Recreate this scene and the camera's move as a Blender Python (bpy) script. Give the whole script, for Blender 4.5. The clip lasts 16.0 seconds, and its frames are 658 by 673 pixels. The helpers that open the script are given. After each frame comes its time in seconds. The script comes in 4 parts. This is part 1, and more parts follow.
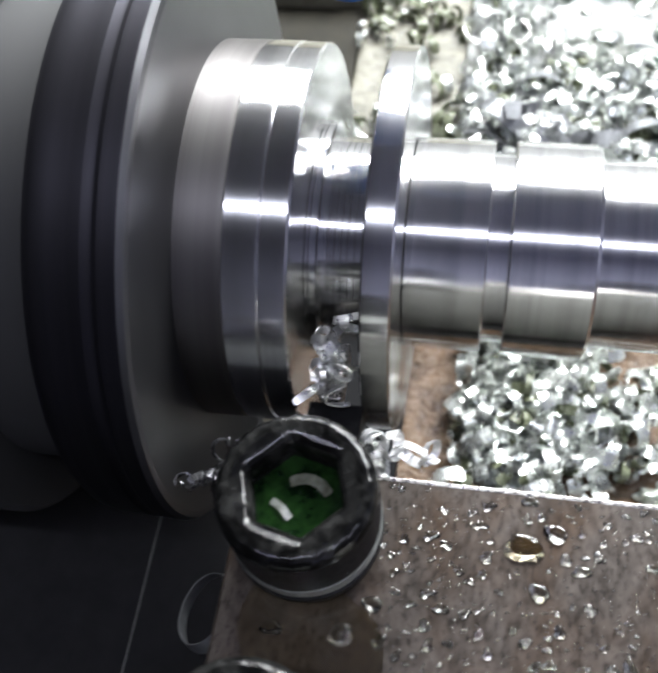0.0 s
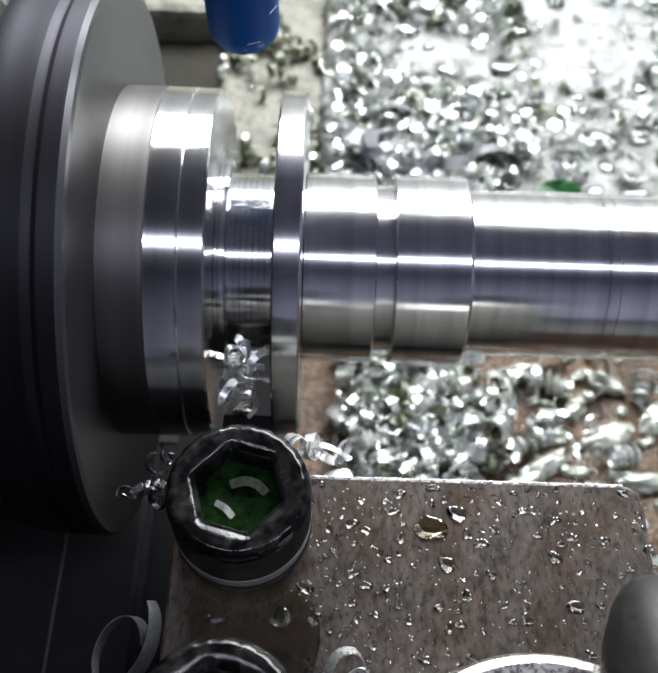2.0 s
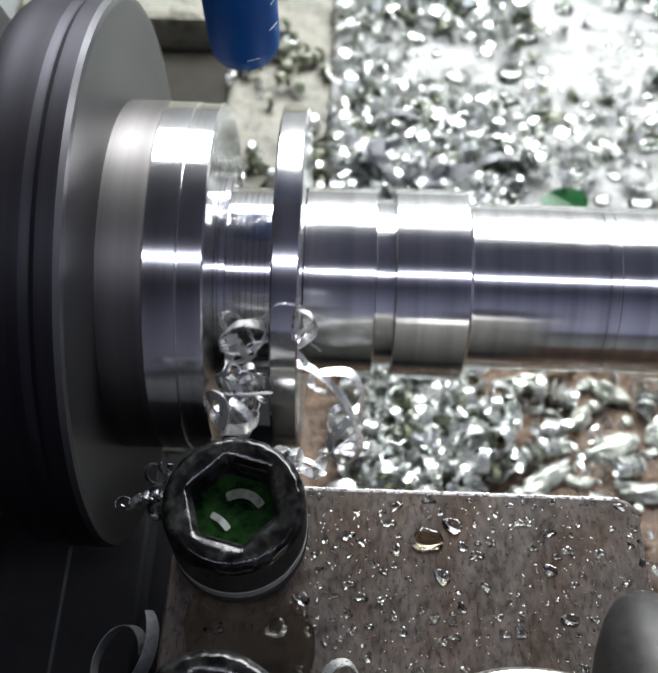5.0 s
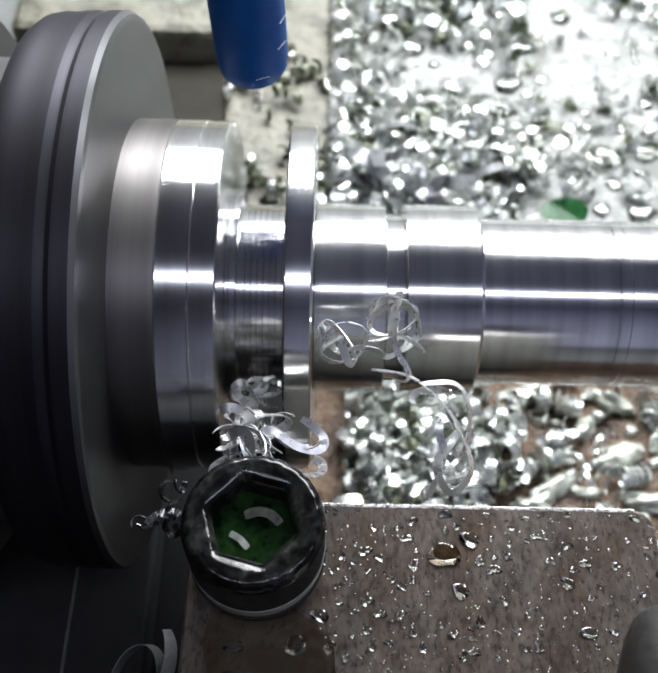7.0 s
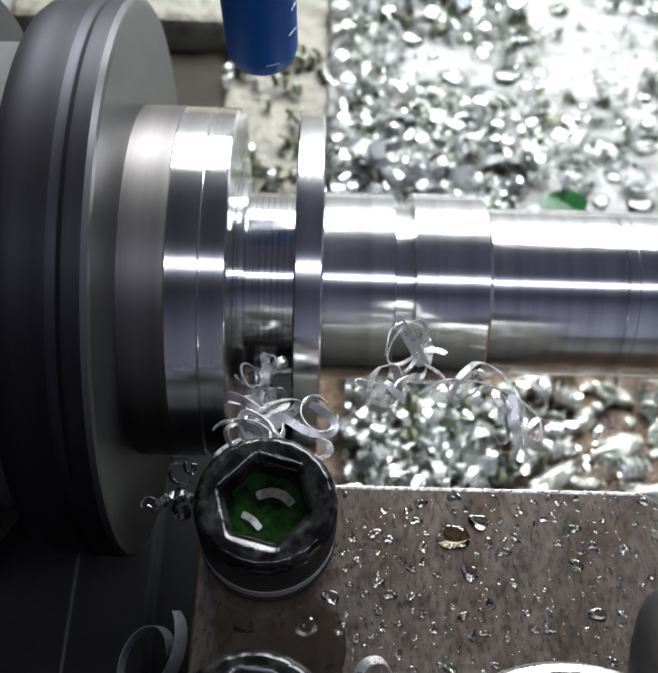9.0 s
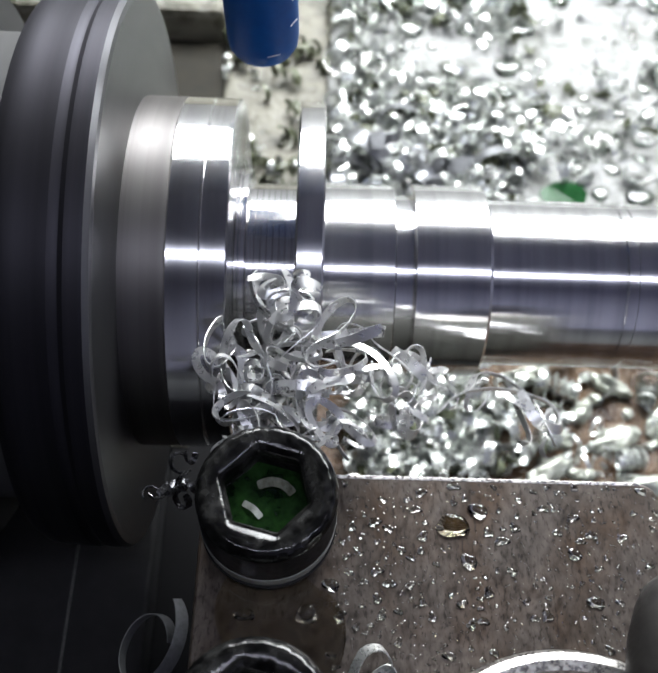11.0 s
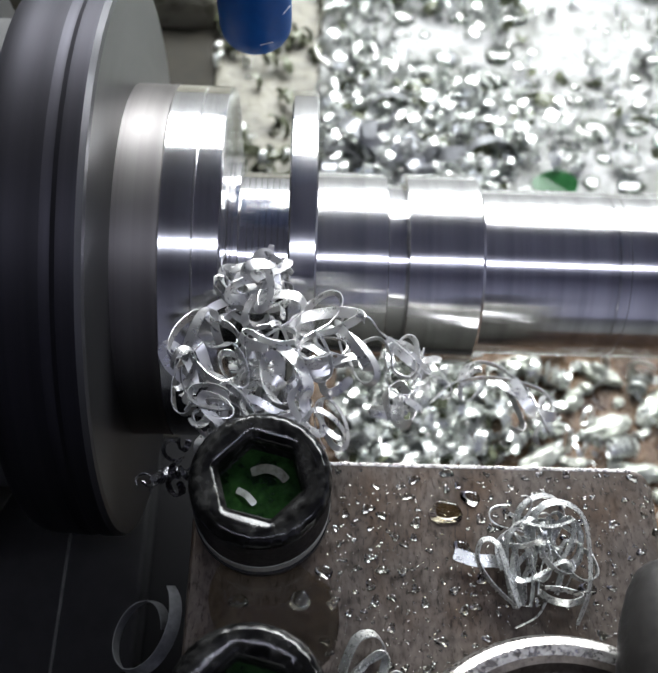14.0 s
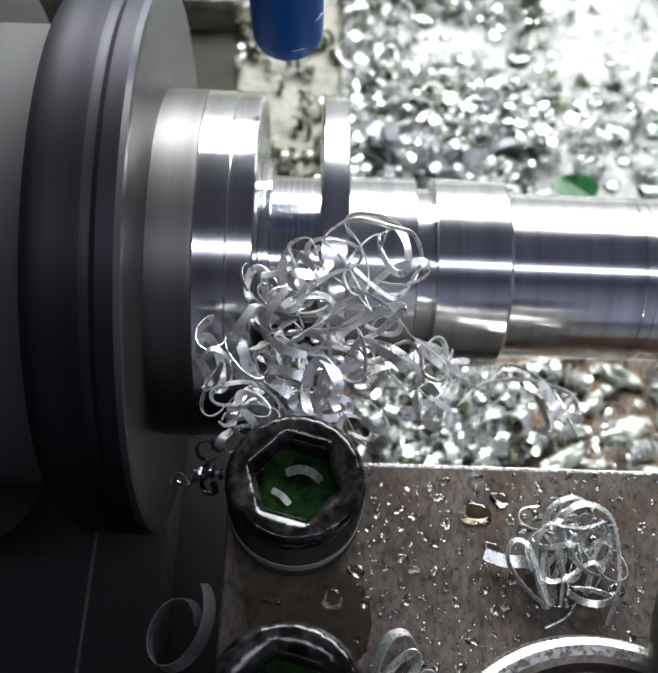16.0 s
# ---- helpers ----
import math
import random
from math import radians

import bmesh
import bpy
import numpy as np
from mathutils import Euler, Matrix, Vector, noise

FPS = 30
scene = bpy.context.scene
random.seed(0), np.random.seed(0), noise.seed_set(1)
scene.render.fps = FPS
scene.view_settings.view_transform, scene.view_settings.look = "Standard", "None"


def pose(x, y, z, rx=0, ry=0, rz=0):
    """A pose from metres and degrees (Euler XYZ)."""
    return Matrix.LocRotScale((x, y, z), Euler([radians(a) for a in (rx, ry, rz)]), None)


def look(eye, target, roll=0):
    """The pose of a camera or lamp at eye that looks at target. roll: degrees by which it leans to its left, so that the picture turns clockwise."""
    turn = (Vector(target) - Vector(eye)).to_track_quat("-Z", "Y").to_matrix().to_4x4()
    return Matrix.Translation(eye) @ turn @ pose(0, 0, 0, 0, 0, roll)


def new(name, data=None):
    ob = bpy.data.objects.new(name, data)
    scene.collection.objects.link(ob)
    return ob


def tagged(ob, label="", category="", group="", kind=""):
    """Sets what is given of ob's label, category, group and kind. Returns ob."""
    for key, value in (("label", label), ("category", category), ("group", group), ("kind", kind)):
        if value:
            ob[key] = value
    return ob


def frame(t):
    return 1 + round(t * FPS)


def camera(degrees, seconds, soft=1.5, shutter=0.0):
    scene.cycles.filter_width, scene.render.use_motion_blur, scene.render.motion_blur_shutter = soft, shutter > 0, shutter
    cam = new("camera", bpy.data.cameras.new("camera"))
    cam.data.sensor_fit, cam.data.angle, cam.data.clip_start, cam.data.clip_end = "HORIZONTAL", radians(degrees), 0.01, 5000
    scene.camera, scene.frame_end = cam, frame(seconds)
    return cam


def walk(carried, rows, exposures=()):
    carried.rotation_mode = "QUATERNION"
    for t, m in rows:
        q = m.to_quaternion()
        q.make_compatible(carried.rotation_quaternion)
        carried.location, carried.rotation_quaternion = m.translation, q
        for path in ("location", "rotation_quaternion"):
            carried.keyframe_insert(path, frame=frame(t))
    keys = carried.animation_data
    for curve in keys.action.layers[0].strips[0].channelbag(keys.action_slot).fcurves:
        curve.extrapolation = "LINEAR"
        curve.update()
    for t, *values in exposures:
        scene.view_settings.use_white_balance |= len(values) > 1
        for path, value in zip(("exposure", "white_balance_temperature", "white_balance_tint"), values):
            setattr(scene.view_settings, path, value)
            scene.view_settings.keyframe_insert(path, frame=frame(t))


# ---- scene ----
cam = camera(38.43, 16.0, soft=1.9, shutter=0.5)
cam.data.dof.use_dof, cam.data.dof.focus_distance, cam.data.dof.aperture_fstop = True, 0.132, 36.0
PATH = [
    (0, (0.00390, -0.04578, 0.11488), (-0.02753, 0.05273, -0.05632), -10.41),
    (0.5, (-0.00637, -0.04914, 0.11750), (-0.02287, 0.05128, -0.05467), -3.99),
    (0.8, (-0.00671, -0.04916, 0.12218), (-0.00548, 0.05285, -0.04984), 3.31),
    (1, (-0.00609, -0.05063, 0.12530), (-0.00335, 0.05228, -0.04617), 3.43),
    (1.5, (-0.00562, -0.05256, 0.12713), (-0.00396, 0.05159, -0.04361), 2.36),
    (2, (-0.00508, -0.05405, 0.12916), (-0.00343, 0.04989, -0.04170), 2.54),
    (2.5, (-0.00481, -0.05423, 0.12945), (-0.00396, 0.05018, -0.04113), 2.21),
    (3, (-0.00093, -0.05296, 0.13069), (-0.00484, 0.04930, -0.04115), -0.37),
    (3.5, (-0.00221, -0.05120, 0.12922), (-0.00813, 0.05314, -0.04131), -1.08),
    (4, (-0.00245, -0.05132, 0.13052), (-0.00524, 0.05134, -0.04110), 0.91),
    (6.3, (-0.00420, -0.05243, 0.13122), (-0.00488, 0.05252, -0.03903), 1.02),
    (6.5, (-0.00502, -0.05063, 0.13039), (-0.00580, 0.05307, -0.04062), 1.14),
    (7, (-0.00642, -0.04969, 0.13188), (-0.00563, 0.05468, -0.03873), 1.59),
    (7.5, (-0.01025, -0.05031, 0.13138), (-0.00669, 0.05353, -0.03951), 3.02),
    (8, (-0.01014, -0.05108, 0.13100), (-0.00595, 0.05240, -0.04010), 3.39),
    (8.5, (-0.00984, -0.05077, 0.13150), (-0.00524, 0.05316, -0.03931), 3.63),
    (9, (-0.01007, -0.05048, 0.13110), (-0.00638, 0.05287, -0.04009), 3.28),
    (11.5, (-0.01093, -0.05058, 0.13155), (-0.00656, 0.05096, -0.04070), 3.85),
    (12, (-0.01263, -0.05014, 0.13092), (-0.00829, 0.05192, -0.04102), 3.86),
    (12.5, (-0.01164, -0.05017, 0.13114), (-0.00640, 0.05082, -0.04141), 4.13),
    (13, (-0.01242, -0.05087, 0.13089), (-0.00697, 0.05020, -0.04160), 4.29),
    (13.5, (-0.01166, -0.05112, 0.13087), (-0.00549, 0.04912, -0.04209), 4.66),
    (14, (-0.01102, -0.05059, 0.13139), (-0.00458, 0.04908, -0.04189), 4.87),
    (14.5, (-0.01268, -0.05002, 0.13170), (-0.00709, 0.04901, -0.04197), 4.78),
    (15, (-0.01366, -0.05088, 0.13112), (-0.00898, 0.04881, -0.04220), 4.29),
    (15.5, (-0.01338, -0.05170, 0.13127), (-0.00832, 0.04804, -0.04202), 4.44),
    (16, (-0.01455, -0.05092, 0.13327), (-0.01000, 0.04844, -0.04023), 4.23),
]
walk(cam, [(t, look(eye, target, roll)) for t, eye, target, roll in PATH], [(0.0, 0.66), (0.6, 0.63), (1.0, 0.36), (1.5, 0.14), (2.5, 0.11), (16.0, 0.15)])

# ---- world and lamps ----
MM = 0.001
AXIS_Y, AXIS_Z = 0.0488, -0.0152      # spindle axis
FLOOR_Z = -0.088

world = bpy.data.worlds.new("world")
scene.world = world
world.use_nodes = True
world.node_tree.nodes["Background"].inputs[0].default_value = (0.55, 0.6, 1.0, 1)
world.node_tree.nodes["Background"].inputs[1].default_value = 0.025


def area_lamp(name, eye, target, sx, sy, watts, colour):
    data = bpy.data.lights.new(name, "AREA")
    data.shape, data.size, data.size_y, data.energy, data.color = "RECTANGLE", sx, sy, watts, colour
    ob = new(name, data)
    ob.matrix_world = look(eye, target)
    return ob


area_lamp("strip_light", (0.05, -0.070, 0.26), (0.05, AXIS_Y, AXIS_Z), 0.4, 0.007, 0.36, (0.8, 0.83, 1.0))
area_lamp("work_light", (0.08, 0.40, 0.26), (0.03, 0.16, FLOOR_Z), 0.50, 0.22, 10.0, (0.94, 0.97, 1.0))
scene.view_settings.exposure = 0.0


# ---- materials ----
def material(name):
    m = bpy.data.materials.new(name)
    m.use_nodes = True
    nt = m.node_tree
    return m, nt, nt.nodes["Principled BSDF"]


def node(nt, kind, **values):
    n = nt.nodes.new(kind)
    for k, v in values.items():
        n.inputs[k].default_value = v
    return n


def ramp(nt, source, stops):
    r = nt.nodes.new("ShaderNodeValToRGB")
    els = r.color_ramp.elements
    while len(els) < len(stops):
        els.new(0.5)
    for e, (p, c) in zip(els, stops):
        e.position, e.color = p, (*c, 1) if len(c) == 3 else c
    nt.links.new(source, r.inputs[0])
    return r.outputs[0]


def coords(nt, scale):
    tc = nt.nodes.new("ShaderNodeTexCoord")
    mp = nt.nodes.new("ShaderNodeMapping")
    mp.inputs["Scale"].default_value = scale
    nt.links.new(tc.outputs["Object"], mp.inputs[0])
    return mp.outputs[0]


def noise_tex(nt, vec, scale, detail=4.0, rough=0.55):
    n = node(nt, "ShaderNodeTexNoise", Scale=scale, Detail=detail, Roughness=rough)
    nt.links.new(vec, n.inputs["Vector"])
    return n.outputs[0]


def add_bump(nt, bsdf, height, strength, distance):
    b = node(nt, "ShaderNodeBump", Strength=strength, Distance=distance)
    nt.links.new(height, b.inputs["Height"])
    nt.links.new(b.outputs[0], bsdf.inputs["Normal"])
    return b


def surface(name, dark, light, scale, rough=(0.4, 0.6), metal=0.0, bump=0.3, dist=0.0003, stretch=(1, 1, 1), cut=(0.35, 0.65), fine=6.0):
    """A surface with two scales of variation."""
    m, nt, bsdf = material(name)
    vec = coords(nt, stretch)
    big, small = noise_tex(nt, vec, scale), noise_tex(nt, vec, scale * fine, 6.0, 0.65)
    mix = nt.nodes.new("ShaderNodeMath")
    mix.operation = "MULTIPLY_ADD"
    nt.links.new(small, mix.inputs[0])
    mix.inputs[1].default_value = 0.5
    half = nt.nodes.new("ShaderNodeMath")
    half.operation = "MULTIPLY"
    half.inputs[1].default_value = 0.5
    nt.links.new(big, half.inputs[0])
    nt.links.new(half.outputs[0], mix.inputs[2])
    nt.links.new(ramp(nt, mix.outputs[0], [(cut[0], dark), (cut[1], light)]), bsdf.inputs["Base Color"])
    nt.links.new(ramp(nt, small, [(0.3, (rough[0],) * 3), (0.7, (rough[1],) * 3)]), bsdf.inputs["Roughness"])
    bsdf.inputs["Metallic"].default_value = metal
    if bump:
        add_bump(nt, bsdf, mix.outputs[0], bump, dist)
    return m


def turned(name, base, rough, ridge=0.0, aniso=0.7, vary=0.06):
    """Turned metal: fine rings round the x axis."""
    m, nt, bsdf = material(name)
    tc = nt.nodes.new("ShaderNodeTexCoord")
    sep = nt.nodes.new("ShaderNodeSeparateXYZ")
    nt.links.new(tc.outputs["Object"], sep.inputs[0])
    rings = nt.nodes.new("ShaderNodeTexNoise")
    rings.noise_dimensions = "1D"
    rings.inputs["Scale"].default_value, rings.inputs["Detail"].default_value = 2600.0, 5.0
    nt.links.new(sep.outputs[0], rings.inputs["W"])
    wide = nt.nodes.new("ShaderNodeTexNoise")
    wide.noise_dimensions = "1D"
    wide.inputs["Scale"].default_value, wide.inputs["Detail"].default_value = 330.0, 3.0
    nt.links.new(sep.outputs[0], wide.inputs["W"])
    lo, hi = tuple(c * 0.8 for c in base), base
    nt.links.new(ramp(nt, wide.outputs[0], [(0.35, lo), (0.6, hi)]), bsdf.inputs["Base Color"])
    nt.links.new(ramp(nt, rings.outputs[0], [(0.3, (rough * (1 - vary),) * 3), (0.7, (rough * (1 + vary),) * 3)]), bsdf.inputs["Roughness"])
    bsdf.inputs["Metallic"].default_value = 1.0
    bsdf.inputs["Anisotropic"].default_value = aniso
    bsdf.inputs["Anisotropic Rotation"].default_value = 0.25
    tan = nt.nodes.new("ShaderNodeTangent")
    tan.direction_type, tan.axis = "RADIAL", "X"
    nt.links.new(tan.outputs[0], bsdf.inputs["Tangent"])
    if ridge:
        add_bump(nt, bsdf, rings.outputs[0], ridge, 0.000004)
    return m


def plain(name, colour, rough, metal=0.0):
    m, nt, bsdf = material(name)
    bsdf.inputs["Base Color"].default_value = (*colour, 1)
    bsdf.inputs["Roughness"].default_value = rough
    bsdf.inputs["Metallic"].default_value = metal
    return m


M_turned = turned("turned_steel", (0.68, 0.68, 0.68), 0.19, 0.0, 0.85, 0.1)
M_neck = turned("grooved_steel", (0.64, 0.64, 0.65), 0.17, 0.0, 0.8, 0.12)
M_stock = turned("mill_stock", (0.19, 0.18, 0.175), 0.58, 0.0, 0.7, 0.02)
M_chuck = turned("dark_chuck_steel", (0.036, 0.035, 0.041), 0.55, 0.0, 0.4, 0.02)
M_back = surface("grey_backplate_steel", (0.03, 0.03, 0.03), (0.044, 0.044, 0.043), 40, (0.6, 0.75), 0.2, 0.05)
M_face = surface("ground_face_steel", (0.065, 0.065, 0.068), (0.1, 0.1, 0.104), 60, (0.34, 0.42), 0.9, 0.03)
M_shoulder = surface("turned_chamfer_steel", (0.06, 0.06, 0.065), (0.12, 0.12, 0.125), 60, (0.35, 0.45), 0.8, 0.05)


def block_steel():
    m = surface("stained_tool_steel", (0.019, 0.0145, 0.011), (0.069, 0.056, 0.047), 170, (0.28, 0.5), 0.4, 0.3, 0.0002, (1.0, 0.55, 1.0), (0.34, 0.62))
    nt = m.node_tree
    bsdf = nt.nodes["Principled BSDF"]
    first = bsdf.inputs["Base Color"].links[0].from_socket
    pits = noise_tex(nt, coords(nt, (1.0, 0.36, 1.0)), 2000, 3.0, 0.65)
    spot = ramp(nt, pits, [(0.54, (1, 1, 1)), (0.64, (0.34, 0.29, 0.25))])
    stain = ramp(nt, noise_tex(nt, coords(nt, (1.0, 0.6, 1.0)), 95, 5.0, 0.6), [(0.46, (1, 1, 1)), (0.68, (0.62, 0.42, 0.24))])
    out = first
    for layer in (spot, stain):
        mul = nt.nodes.new("ShaderNodeMix")
        mul.data_type, mul.blend_type = "RGBA", "MULTIPLY"
        mul.inputs["Factor"].default_value = 1.0
        nt.links.new(out, mul.inputs["A"])
        nt.links.new(layer, mul.inputs["B"])
        out = mul.outputs["Result"]
    nt.links.new(out, bsdf.inputs["Base Color"])
    return m


M_block = block_steel()
M_oxide = surface("black_oxide_steel", (0.003, 0.003, 0.0035), (0.008, 0.008, 0.009), 200, (0.4, 0.55), 0.0, 0.08, 0.0002)
M_oxide.node_tree.nodes["Principled BSDF"].inputs["Specular IOR Level"].default_value = 0.1
M_worn = surface("worn_oxide_steel", (0.004, 0.004, 0.004), (0.07, 0.07, 0.066), 180, (0.05, 0.16), 0.5, 0.2, 0.0005, (1, 1, 1), (0.46, 0.8), 3.0)
M_bright = surface("worn_and_highlit_steel", (0.18, 0.165, 0.15), (0.58, 0.57, 0.55), 240, (0.18, 0.4), 0.95, 0.35, 0.0003)
M_lever = surface("dark_cast_lever", (0.009, 0.008, 0.0075), (0.024, 0.022, 0.02), 200, (0.4, 0.6), 0.4, 0.25)
M_blue = surface("blue_plastic", (0.0, 0.035, 0.15), (0.0, 0.05, 0.19), 120, (0.4, 0.5), 0.0, 0.08)
M_blue.node_tree.nodes["Principled BSDF"].inputs["Specular IOR Level"].default_value = 0.08
M_pale = surface("pale_white_paint", (0.5, 0.5, 0.49), (0.64, 0.64, 0.62), 20, (0.3, 0.4), 0.0, 0.1)
M_plate = surface("wet_pale_paint", (0.16, 0.165, 0.15), (0.33, 0.333, 0.326), 60, (0.05, 0.25), 0.0, 1.0, 0.006, (1, 1, 1), (0.4, 0.54), 3.0)
M_cream = surface("grimy_cream_paint", (0.045, 0.043, 0.026), (0.14, 0.132, 0.10), 48, (0.3, 0.6), 0.0, 0.8, 0.003, (1, 1, 1), (0.4, 0.54), 4.0)
M_rust = surface("rusty_wet_tray", (0.022, 0.01, 0.004), (0.12, 0.075, 0.042), 75, (0.08, 0.4), 0.0, 0.9, 0.003, (1, 1, 1), (0.4, 0.58), 5.0)
M_cast = surface("dark_machine_casting", (0.017, 0.017, 0.018), (0.032, 0.032, 0.033), 30, (0.6, 0.75), 0.0, 0.2)
M_cast.node_tree.nodes["Principled BSDF"].inputs["Specular IOR Level"].default_value = 0.15
M_floor = surface("grey_base_paint", (0.13, 0.135, 0.13), (0.2, 0.205, 0.2), 20, (0.4, 0.55), 0.0, 0.1)
M_wall = surface("bluish_fill_paint", (0.4, 0.4, 0.56), (0.48, 0.48, 0.64), 8, (0.5, 0.6), 0.0, 0.1)
M_pale_band = surface("pale_band_grey", (0.14, 0.145, 0.14), (0.26, 0.265, 0.25), 200, (0.4, 0.55), 0.2, 0.2)
M_olive = surface("olive_brown_grime", (0.010, 0.009, 0.006), (0.032, 0.029, 0.021), 26, (0.6, 0.8), 0.0, 0.3)
M_olive.node_tree.nodes["Principled BSDF"].inputs["Specular IOR Level"].default_value = 0.15
M_back_reflector = surface("back_reflector_grey", (0.07, 0.07, 0.062), (0.12, 0.12, 0.11), 160, (0.35, 0.5), 0.5, 0.2, 0.0002, (1, 1, 6))
M_green = surface("green_coolant", (0.001, 0.004, 0.0015), (0.010, 0.030, 0.007), 190, (0.03, 0.08), 0.0, 0.3, 0.0006, (1, 1, 1), (0.42, 0.62), 3.0)
M_green.node_tree.nodes["Principled BSDF"].inputs["Specular IOR Level"].default_value = 0.2
M_flake = surface("green_flake_plastic", (0.004, 0.035, 0.008), (0.012, 0.075, 0.02), 120, (0.25, 0.4), 0.0, 0.2)
M_flake.node_tree.nodes["Principled BSDF"].inputs["Specular IOR Level"].default_value = 0.2
M_grime_shade = surface("green_grime_and_shade", (0.03, 0.037, 0.018), (0.13, 0.14, 0.09), 150, (0.1, 0.3), 0.0, 0.6, 0.001)
M_black = plain("black_gap_shade", (0.004, 0.004, 0.0045), 0.75)
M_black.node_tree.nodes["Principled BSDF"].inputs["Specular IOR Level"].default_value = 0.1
M_shaded_swarf = surface("shaded_swarf", (0.05, 0.05, 0.055), (0.2, 0.2, 0.21), 300, (0.15, 0.35), 0.9, 0.2)
M_oily = surface("oily_swarf", (0.36, 0.37, 0.36), (0.56, 0.57, 0.55), 300, (0.2, 0.38), 0.75, 0.1)
M_shard = surface("dull_grey_shard", (0.14, 0.145, 0.15), (0.26, 0.265, 0.275), 240, (0.3, 0.45), 0.7, 0.1)
M_bead = surface("coolant_film", (0.2, 0.21, 0.17), (0.62, 0.65, 0.58), 220, (0.04, 0.2), 0.45, 0.5, 0.0008)


def swarf_material(name, base, rough, metal=0.8):
    m, nt, bsdf = material(name)
    geo = nt.nodes.new("ShaderNodeNewGeometry")
    lo = tuple(c * 0.6 for c in base)
    nt.links.new(ramp(nt, geo.outputs["Random Per Island"], [(0.0, lo), (1.0, base)]), bsdf.inputs["Base Color"])
    bsdf.inputs["Metallic"].default_value = metal
    vec = coords(nt, (1, 1, 1))
    n = noise_tex(nt, vec, 900, 4.0)
    nt.links.new(ramp(nt, n, [(0.3, (rough * 0.6,) * 3), (0.7, (rough * 1.5,) * 3)]), bsdf.inputs["Roughness"])
    add_bump(nt, bsdf, n, 0.12, 0.00006)
    return m


M_swarf = swarf_material("bright_swarf", (0.84, 0.84, 0.83), 0.32, 0.82)
M_wet_swarf = swarf_material("wet_swarf", (0.80, 0.83, 0.79), 0.27)


def water(name, tint, ior=1.33):
    """Thin clear liquid: what lies below shows through, with gloss on its slopes."""
    m, nt, bsdf = material(name)
    nt.nodes.remove(bsdf)
    clear = node(nt, "ShaderNodeBsdfTransparent", Color=(*tint, 1))
    gloss = node(nt, "ShaderNodeBsdfGlossy", Color=(1, 1, 1, 1), Roughness=0.05)
    fres = node(nt, "ShaderNodeFresnel", IOR=ior)
    mix = nt.nodes.new("ShaderNodeMixShader")
    nt.links.new(fres.outputs[0], mix.inputs[0])
    nt.links.new(clear.outputs[0], mix.inputs[1])
    nt.links.new(gloss.outputs[0], mix.inputs[2])
    nt.links.new(mix.outputs[0], nt.nodes["Material Output"].inputs["Surface"])
    return m


M_water = water("clear_coolant", (0.96, 0.96, 0.93), 1.5)
M_film = water("coolant_over_chips", (0.93, 0.95, 0.92), 1.5)
M_ochre = water("oily_coolant", (0.97, 0.92, 0.8), 1.36)
M_shadow_film = water("shadow_tinted_coolant", (0.94, 0.92, 0.86), 1.3)
M_nut = surface("stained_nut_steel", (0.022, 0.017, 0.013), (0.1, 0.086, 0.072), 260, (0.25, 0.45), 0.6, 0.35, 0.0003)


# ---- mesh helpers ----
def mesh_from(name, verts, faces, mat, smooth=True):
    me = bpy.data.meshes.new(name)
    me.from_pydata([tuple(v) for v in verts], [], faces)
    me.materials.append(mat)
    if smooth:
        me.polygons.foreach_set("use_smooth", [True] * len(me.polygons))
    me.update()
    if smooth == "creased":
        me.set_sharp_from_angle(angle=radians(50))
    return me


def put(name, me, parent=None, m=None, label=""):
    ob = new(name, me)
    if m is not None:
        ob.matrix_basis = m
    if parent is not None:
        ob.parent = parent
    if label:
        ob["label"] = label
    return ob


def part(name, bm, mat, parent, label="", smooth=False):
    me = bpy.data.meshes.new(name)
    bm.to_mesh(me)
    bm.free()
    me.materials.append(mat)
    if smooth:
        me.polygons.foreach_set("use_smooth", [True] * len(me.polygons))
    return put(name, me, parent, None, label)


def box(x0, x1, y0, y1, z0, z1, bevel=0.0):
    bm = bmesh.new()
    bmesh.ops.create_cube(bm, size=1.0)
    for v in bm.verts:
        v.co = ((x0 + x1) / 2 + v.co.x * (x1 - x0), (y0 + y1) / 2 + v.co.y * (y1 - y0), (z0 + z1) / 2 + v.co.z * (z1 - z0))
    if bevel:
        bmesh.ops.bevel(bm, geom=bm.edges[:], offset=bevel, segments=2, affect="EDGES", profile=0.5)
    return bm


